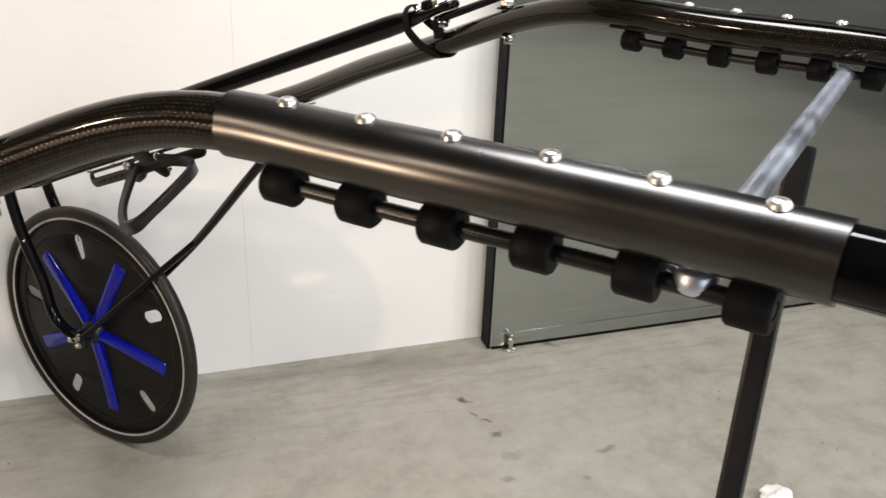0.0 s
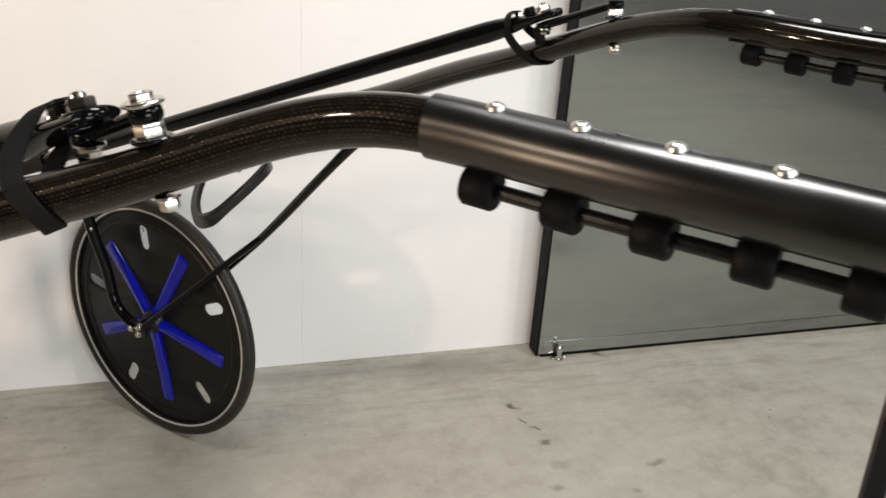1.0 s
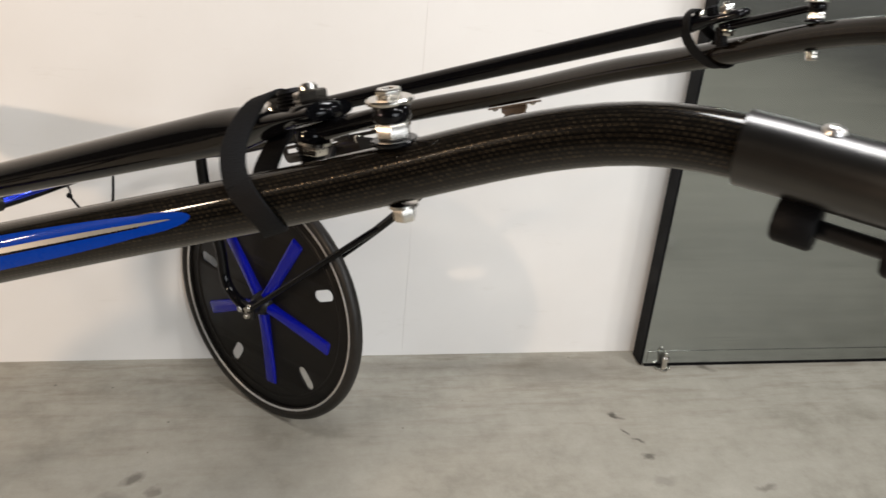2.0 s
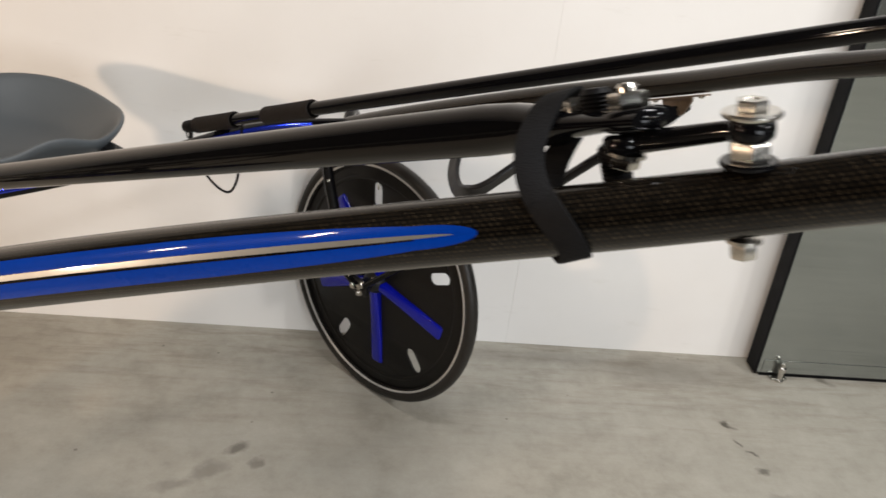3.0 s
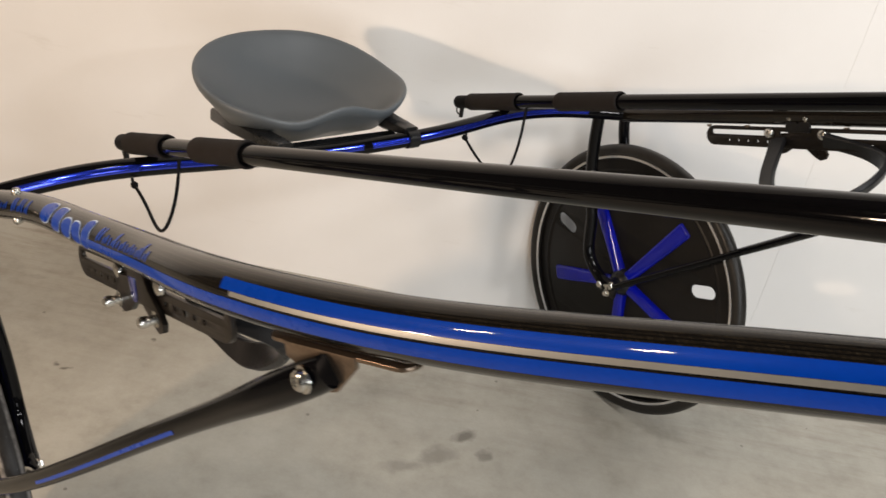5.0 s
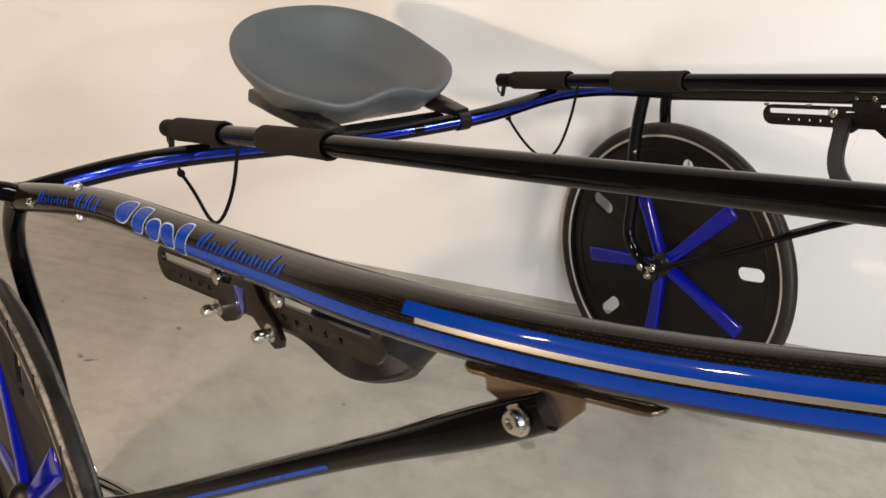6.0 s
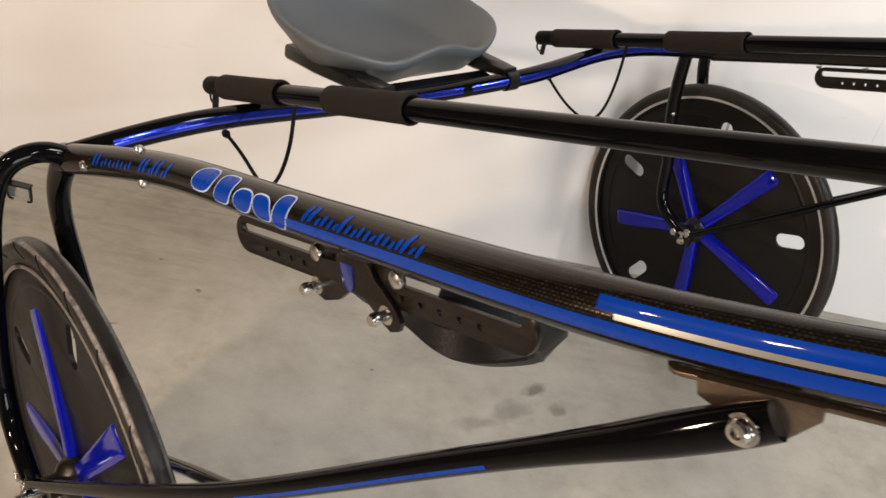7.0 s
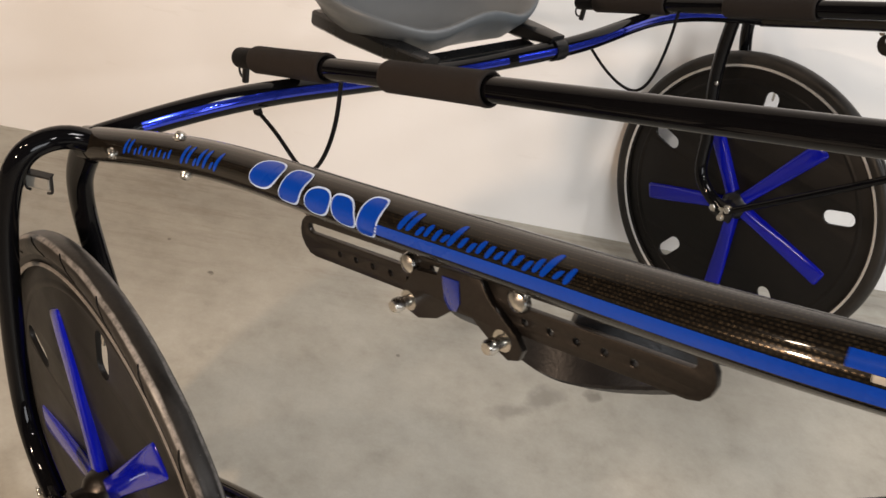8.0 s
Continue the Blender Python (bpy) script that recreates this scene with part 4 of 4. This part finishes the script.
        pts.append(sc + d2 + r_b * (math.cos(a) * e1 + math.sin(a) * e2))
    pts.append(pts[0])
    P = np.array(pts)
    dd = np.r_[0, np.cumsum(np.linalg.norm(np.diff(P, axis=0), axis=1))]
    q = np.linspace(0, dd[-1], 80)
    P = np.stack([np.interp(q, dd, P[:, k]) for k in range(3)], 1)
    # it sags backwards between the tubes
    h = np.clip((P - sc) @ e1 / dist, -0.3, 1.2)
    lean = (0.031 * h * h - 0.0312 * h + 0.0009)[:, None] * ax
    part("strap", ribbon(P + lean, lambda f: ax + 0.25 * math.sin(4 * math.pi * f) * e2, 0.0145, 0.0022), WEBBING, sulky, "black woven strap tied round pole and shaft", 40)


coupling(near_run, 1.6165, near_pole_run)
coupling(far_run, far_run.near((0.415, 1.540, 1.337)), far_pole_run)


# stirrup plates with their leather loops
def stirrup(run, mid_s, out, near):
    c, t, u, o, r = run.local(mid_s)
    o = np.array(out, float)
    o = o - (o @ t) * t
    o /= np.linalg.norm(o)
    drop = r + 0.0225
    base = c + (shift := -0.021 if near else 0.004) * t - drop * u - 0.009 * o
    tp = t - 0.030 * o
    tp = tp / np.linalg.norm(tp)
    m = Matrix.Translation(Vector(base)) @ Matrix((Vector(tp), Vector(u), Vector(np.cross(tp, u)))).transposed().to_4x4()
    face = 1 if np.cross(t, u) @ o > 0 else -1
    holes = [stadium(-0.199, -0.046, 0.0075, 0.0055), stadium(0.046, 0.199, 0.0075, 0.0055), stadium(-0.036, -0.008, 0.0075, 0.0045)]
    holes += [ring(sg * (0.062 + 0.023 * k), -0.0085, 0.0036) for sg in (-1, 1) for k in range(5)]
    pl = part("stirrup_plate", cut_plate(m, stadium(-0.211, 0.211, 0.0, 0.0190), holes, 0.004), PLATE, sulky, "dark bronze slotted stirrup plate under the shaft")
    for q in (-0.215 + 0.012, -0.11, 0.10, 0.205):
        part("hanger_bolt", button_bolt(c + (q + shift) * t - (r + 0.003) * u - 0.006 * o, -u, 0.004, 0.003), BRONZE, pl, "", 35)
    wing = [(-0.046, 0.010), (-0.020, 0.012), (-0.016, 0.020), (0.026, 0.020), (0.034, 0.006), (0.058, -0.014), (0.064, -0.024), (0.060, -0.032), (0.050, -0.035), (0.040, -0.030), (0.016, -0.012), (-0.006, -0.012), (-0.024, -0.024), (-0.046, -0.030), (-0.060, -0.026), (-0.063, -0.014), (-0.058, -0.004)]
    mw = m @ Matrix.Translation((0.0, -0.004, 0.0062 * face))
    wg = part("clamp_plate", cut_plate(mw, wing, [], 0.0045), PLATE, pl, "dark bronze clamp plate")
    part("badge", cut_plate(m @ Matrix.Translation((-0.004, -0.002, 0.0094 * face)), [(-0.0085, 0.012), (0.0085, 0.012), (0.0080, -0.006), (0.0035, -0.0135), (-0.0035, -0.0135), (-0.0080, -0.006)], [], 0.0014), BLUE_BADGE, pl, "small glossy blue badge")
    zf = m.to_3x3() @ Vector((0, 0, face))
    for x, y in ((-0.056, 0.0085), (0.060, 0.0085)):
        part("round_bolt", lathe([(0, 0), (0.0092, 0), (0.0092, 0.003), (0.0078, 0.0060), (0.0042, 0.0075), (0, 0.008)], 20, place_m(m @ Vector((x, y, 0.0022 * face)), zf)), CHROME, pl, "round-headed chrome bolt", 35)
        if not near:
            part("round_bolt", lathe([(0, 0), (0.0105, 0), (0.0105, 0.003), (0.0082, 0.0065), (0.0045, 0.0085), (0, 0.009)], 20, place_m(m @ Vector((x, y, -0.003 * face)), -zf)), CHROME, pl, "round-headed chrome bolt", 35)
    for x, y in ((-0.056, -0.022), (0.046, -0.025)):
        q = m @ Vector((x, y, 0.0075 * face))
        part("eye_bolt", lathe([(0, 0), (0.0088, 0), (0.0088, 0.0022), (0.005, 0.0024), (0.0045, 0.008), (0.0058, 0.0095), (0.0062, 0.0150), (0.0046, 0.0185), (0.0, 0.019)], 16, place_m(q, zf)), CHROME, pl, "zinc eye bolt", 35)
    if not near:
        # the forked saddle that hangs the plate from the shaft
        sd = part("saddle", cut_plate(m @ Matrix.Translation((0.008, 0.028, -0.0045 * face)), [(-0.024, 0.014), (-0.010, 0.014), (0.0, -0.004), (0.010, 0.014), (0.024, 0.014), (0.026, -0.016), (-0.026, -0.016)], [], 0.004), BLACK_STEEL, pl, "black forked saddle")
        for x in (-0.016, 0.018):
            part("saddle_bolt", button_bolt(m @ Vector((0.008 + x, 0.037, -0.0068 * face)), -zf, 0.0050, 0.0045), CHROME, sd, "", 35)
    # the loop hangs inward and down, its strap twisting as it rises again in front
    a = np.array(m @ Vector((-0.034, -0.004, -0.005 * face)))
    b = np.array(m @ Vector((0.100, 0.004, -0.006 * face) if near else (0.064, 0.000, -0.006 * face)))
    if near:
        knots = [mirror(q) for q in ((-0.066, 2.315, 0.830), (-0.042, 2.262, 0.820), (-0.002, 2.205, 0.866), (0.056, 2.160, 0.945))]
        line = rounded([a, 0.5 * (a + knots[0]) - 0.012 * Z, *knots, b], 110, 0.01, 0.48)
    else:
        # this loop is folded back on itself before it meets the plate again
        knots = [np.array(q) for q in ((-0.070, 2.365, 0.820), (-0.064, 2.268, 0.812), (-0.036, 2.196, 0.850), (0.030, 2.198, 0.908), (0.082, 2.262, 0.934), (0.074, 2.345, 0.922))]
        line = rounded([a, *knots, b], 110, 0.01, 0.42)
    part("stirrup", ribbon(line, lambda f: (1 - f) * t + 1.3 * f * Z - 0.7 * f * o, 0.030, 0.0105), LEATHER, sulky, "black padded leather stirrup loop", 40)


stirrup(near_run, near_run.near((-0.893, 1.557, 0.970)), -OUT, True)
stirrup(far_run, far_run.near((-0.055, 2.436, 0.920)), OUT, False)


# pins and elastic cords at the poles' rear ends
def cord(start, low, knob, pole_run, out, swing):
    a, b, c = (np.array(q, float) for q in (start, low, knob))
    flat = np.array([1.0, 1.0, 0.0])
    knots = [a, a + 0.55 * (b - a) + 0.10 * (a - c) * flat, b, b + 0.50 * (c - b) - swing * Z, c]
    line = spline([(*q, 0.0029) for q in knots], 60)
    cd = part("cord", tube(Run(line, out, up=OUT), 10), RUBBER, sulky, "black elastic cord")
    part("knob", lathe([(0, -0.007), (0.005, -0.0055), (0.0066, 0), (0.005, 0.0055), (0, 0.007)], 14, place_m(c, c - b)), RUBBER, cd, "", 60)
    part("cord_hook", tube(Run(rounded([c, c + 0.012 * Z + 0.004 * out, c + 0.024 * Z - 0.006 * FWD], 12, 0.0026, 0.45), out, up=OUT), 8), BLACK_STEEL, cd, "small black cord hook")
    q = pole_run.local(0.012)[0]
    part("pin", tube(Run(straight(q - 0.010 * Z, q - 0.036 * Z, 0.0050, 4), out, up=OUT), 12), BLACK_STEEL, cd, "short black pin")
    eye = [(*(q - 0.024 * Z - 0.010 * FWD + 0.009 * (math.cos(a_) * FWD + math.sin(a_) * Z)), 0.0018) for a_ in np.linspace(0, 2 * math.pi, 22)]
    part("eyelet", tube(Run(eye, out, up=OUT), 8), BLACK_STEEL, cd, "small black eyelet")


cord((-1.035, 2.045, 0.815), (-1.060, 2.035, 0.684), (-1.154, 2.142, 0.695), near_pole_run, -OUT, 0.004)
cord((-0.513, 2.575, 0.800), (-0.538, 2.575, 0.637), (-0.631, 2.668, 0.668), far_pole_run, OUT, 0.016)

# ---- the seat ----
SEAT_O = np.array([-0.81, 2.38, 0.0]) - 0.013 * OUT
BACK = -FWD


def seat_point(x, y, z):
    """Lateral, rearward and up metres from the middle of the crossbar."""
    return SEAT_O + x * OUT + y * BACK + z * Z


def seat_mesh():
    segs, rows = 72, []

    def top(r, a):
        ca, sa = math.cos(a), math.sin(a)
        ex = 2.0 / 2.35
        px = math.copysign(abs(ca) ** ex, ca)
        py = math.copysign(abs(sa) ** ex, sa)
        depth = 0.205 if py > 0 else 0.168
        x, y = 0.214 * px * r - 0.010, 0.210 + depth * py * r
        back, side, front = max(0, py) * r, abs(px) * r, max(0, -py) * r
        z = 0.708 + 0.064 * r**2.4 + 0.062 * back**1.9 + 0.028 * side**2.4 + 0.014 * front**2.0
        z += 0.022 * math.exp(-((x / 0.065) ** 2)) * max(0, min(1, (0.21 - y) / 0.15)) * r**0.6
        z -= 0.008 * math.exp(-(((abs(x) - 0.105) / 0.045) ** 2)) * front**1.5
        return x, y, z

    prof = [(k / 14 * 0.90, 0.0) for k in range(15)] + [(0.93, -0.0007), (0.957, -0.0028), (0.98, -0.0070), (0.994, -0.0125), (1.0, -0.0190), (0.996, -0.0260), (0.982, -0.0310), (0.955, -0.0340), (0.93, -0.0345)]
    prof += [(0.8, -0.034), (0.5, -0.032), (0.2, -0.030), (0.0, -0.030)]
    bm = bmesh.new()
    rings_ = []
    for r, dz in prof:
        if r == 0:
            x, y, z = top(0, 0)
            rings_.append([bm.verts.new(seat_point(x, y, z + dz))])
        else:
            ring_ = []
            for k in range(segs):
                x, y, z = top(r, 2 * math.pi * k / segs)
                ring_.append(bm.verts.new(seat_point(x, y, z + dz * (0.68 if r > 0.9 else 1.0))))
            rings_.append(ring_)
    for a, b in zip(rings_, rings_[1:]):
        for k in range(segs):
            q = list(dict.fromkeys([a[k % len(a)], a[(k + 1) % len(a)], b[(k + 1) % len(b)], b[k % len(b)]]))
            if len(q) > 2:
                bm.faces.new(q)
    bmesh.ops.recalc_face_normals(bm, faces=bm.faces)
    return bm


seat = part("seat", seat_mesh(), SEAT_GREY, sulky, "grey moulded bucket seat", 75)
for sx, x0, lean in ((-1, 0.149, 0.055), (1, 0.118, 0.10)):
    rows_ = []
    for y, z, half, h in ((-0.006, 0.757, 0.015, 0.008), (0.03, 0.749, 0.017, 0.010), (0.08, 0.737, 0.019, 0.013), (0.18, 0.719, 0.019, 0.014), (0.268, 0.707, 0.019, 0.014), (0.274, 0.707, 0.017, 0.012)):
        x = sx * (x0 + lean * max(0, y))
        rows_.append([seat_point(x + half * a, y, z + h * b) for a, b in ((-1, -0.7), (-0.8, -1), (0.8, -1), (1, -0.7), (1, 0.7), (0.8, 1), (-0.8, 1), (-1, 0.7))])
    arm = part("seat_arm", loft(rows_), BLACK_STEEL, sulky, "black steel seat arm", 40)
    part("clamp", lathe([(0.0152, -0.012), (0.0185, -0.012), (0.0188, 0.0), (0.0185, 0.012), (0.0152, 0.012)], 26, place_m(cross_run.local(cross_run.near(seat_point(sx * x0, 0, 0.745)))[0], OUT)), BLACK_STEEL, arm, "black crossbar clamp", 40)
part("seat_rail", loft([[seat_point(x, 0.060 + a, 0.720 + b) for a, b in ((-0.012, -0.004), (0.012, -0.004), (0.012, 0.004), (-0.012, 0.004))] for x in (-0.125, 0.125)]), BLACK_STEEL, seat, "black rail under the seat")
for x in (-0.10, -0.03, 0.07):
    part("seat_bolt", button_bolt(seat_point(x, 0.060, 0.7165), -Z, 0.0065, 0.006), BLACK_STEEL, seat, "", 40)

# ---- plain decal shapes along the shaft ----


def bean(s0, s1, a0, a1, slant, power=2.7, waist=0.0, n=26):
    """A rounded plain shape between two lengths and two angles, leaning by slant metres and drawn in at its waist."""
    out = []
    for k in range(n):
        q = 2 * math.pi * k / n
        x = math.copysign(abs(math.cos(q)) ** (2 / power), math.cos(q))
        y = math.copysign(abs(math.sin(q)) ** (2 / power), math.sin(q))
        x *= 1 - waist * (1 - y * y)
        out.append(((s0 + s1) / 2 + x * (s1 - s0) / 2 - y * slant / 2, (a0 + a1) / 2 + y * (a1 - a0) / 2))
    return out


def grown(pts, by):
    """The outline pushed outward by so many metres."""
    out, n = [], len(pts)
    for k, (x, y) in enumerate(pts):
        (xa, ya), (xb, yb) = pts[k - 1], pts[(k + 1) % n]
        dx, dy = xb - xa, (yb - ya) * 0.0003
        d = math.hypot(dx, dy) or 1
        out.append((x + by * dy / d, y - by * dx / d / 0.0003))
    return out


def decal(shapes, name, material, lift, grow=0.0, label=""):
    for pts in shapes:
        part(name, patch(near_run, grown(pts, grow), lift, 0.004), material, near_shaft, label)


# the large mark: five leaning plain shapes with a pale edge
BIG = [bean(0.334, 0.379, 14, 92, 0.016, 2.2, 0.12), bean(0.383, 0.417, 18, 106, 0.014, 3.2, 0.16), bean(0.421, 0.453, 46, 110, 0.008, 2.3),
       bean(0.456, 0.487, 46, 112, -0.004, 2.6, 0.10), bean(0.491, 0.516, 24, 122, 0.014, 3.0, 0.14)]
decal(BIG, "logo_edge", PALE, 0.0004, 0.0016, "pale outline of a plain blue shape")
decal(BIG, "logo_shape", BLUE, 0.0008, 0.0, "plain blue rounded shape")


def bars(s0, s1, count, a_top, a_low, thick, tall, slant):
    """Leaning plain bars of uneven height; tall: which of them rise high."""
    out, step = [], (s1 - s0) / count
    for k in range(count):
        x = s0 + step * (k + 0.2)
        high = a_top if k in tall else a_top + (0.36 + 0.10 * (k % 3)) * (a_low - a_top)
        out.append(bean(x, x + thick * (1.25 if k in tall else 1.0), high, a_low - 3 * (k % 2), slant * (1.0 if k in tall else 0.55), 2.6))
    return out


decal(bars(0.540, 0.714, 19, 28, 78, 0.0052, (0, 1, 6, 16), 0.011), "plain_bar", BLUE, 0.0004, 0.0, "thin plain blue bar")
decal(bars(0.104, 0.196, 10, 40, 88, 0.0040, (0, 1), 0.009) + bars(0.212, 0.282, 7, 34, 92, 0.0046, (0, 1, 3, 4, 6), 0.012), "plain_bar", BLUE, 0.0004, 0.0, "thin plain blue bar")
for s, deg in ((0.080, 92), (0.190, 6), (0.203, 140)):
    c, t, u, o, r = near_run.local(s)
    a = radians(deg)
    part("joint_bolt", button_bolt(near_run.skin(s, deg, 0.001), math.cos(a) * u + math.sin(a) * o, 0.0055, 0.005), CHROME, near_shaft, "", 35)
part("joint_collar", tube(Run([(*near_run.local(s)[0], near_run.local(s)[4] * 1.04) for s in (0.0, 0.006, 0.012, 0.018)], -OUT), 30), BLACK, near_shaft, "black joint collar")

# ---- the prop stand under the shafts ----
stand = thing("prop_stand", (0.19, 0.73, 0), "grey metal prop stand holding up the sulky's shafts", "stand")
BAR_A, BAR_B = np.array([0.2140, 0.8205, 1.3655]), np.array([0.6000, 1.1680, 1.3580])
bar_run = Run(straight(BAR_A + 0.004 * (BAR_B - BAR_A), BAR_B + 0.03 * (BAR_B - BAR_A), 0.0076, 40), Z, up=(0.3, -0.3, 1))
part("crossbar", tube(bar_run, 24, True, lambda s: (0.28 + 0.72 * min(1, max(0, (min(s, bar_run.s[-1] - s) - 0.012) / 0.03)), 1.50 - 0.50 * min(1, max(0, (min(s, bar_run.s[-1] - s) - 0.012) / 0.03)))), GALV, stand, "galvanised tube with flattened ends")
bar_way = (BAR_B - BAR_A) / np.linalg.norm(BAR_B - BAR_A)
part("end_tab", lathe([(0, -0.0050), (0.0080, -0.0050), (0.0094, -0.0034), (0.0097, 0), (0.0094, 0.0034), (0.0080, 0.0050), (0, 0.0050)], 26, place_m(BAR_A - 0.004 * bar_way + 0.004 * FWD + 0.0045 * Z, Z)), GALV, stand, "flattened silver tube end", 50)
TOP, FOOT = np.array([0.426, 1.008, 1.352]), np.array([0.183, 0.729, 0.0])
dl = TOP - FOOT
m_leg = Matrix.Translation(Vector((TOP + FOOT) / 2)) @ upright(dl, (FWD[0], FWD[1], 0.1))
part("leg", box(m_leg, 0.0170, 0.0170, float(np.linalg.norm(dl)), 0.003), LEGBLACK, stand, "dark painted square leg")
part("foot", box(Matrix.Translation((0.183, 0.729, 0.006)), 0.10, 0.10, 0.012, 0.004), LEGBLACK, stand, "flat steel foot")

# ---- litter ----
random.seed(4)
bm = bmesh.new()
bmesh.ops.create_icosphere(bm, subdivisions=3, radius=0.036)
for v in bm.verts:
    n = noise.noise(v.co * 45) * 0.016 + noise.noise(v.co * 110) * 0.008
    v.co = v.co + v.co.normalized() * n
    v.co.z = v.co.z * 0.55 + 0.026
    v.co.x *= 1.25
lowest = min(v.co.z for v in bm.verts)
bmesh.ops.transform(bm, matrix=Matrix.Translation((1.46, 1.985, -lowest)), verts=bm.verts)
paper = part("paper_scrap", bm, WHITE)
tagged(paper, "crumpled white paper scrap lying on the floor", "paper")
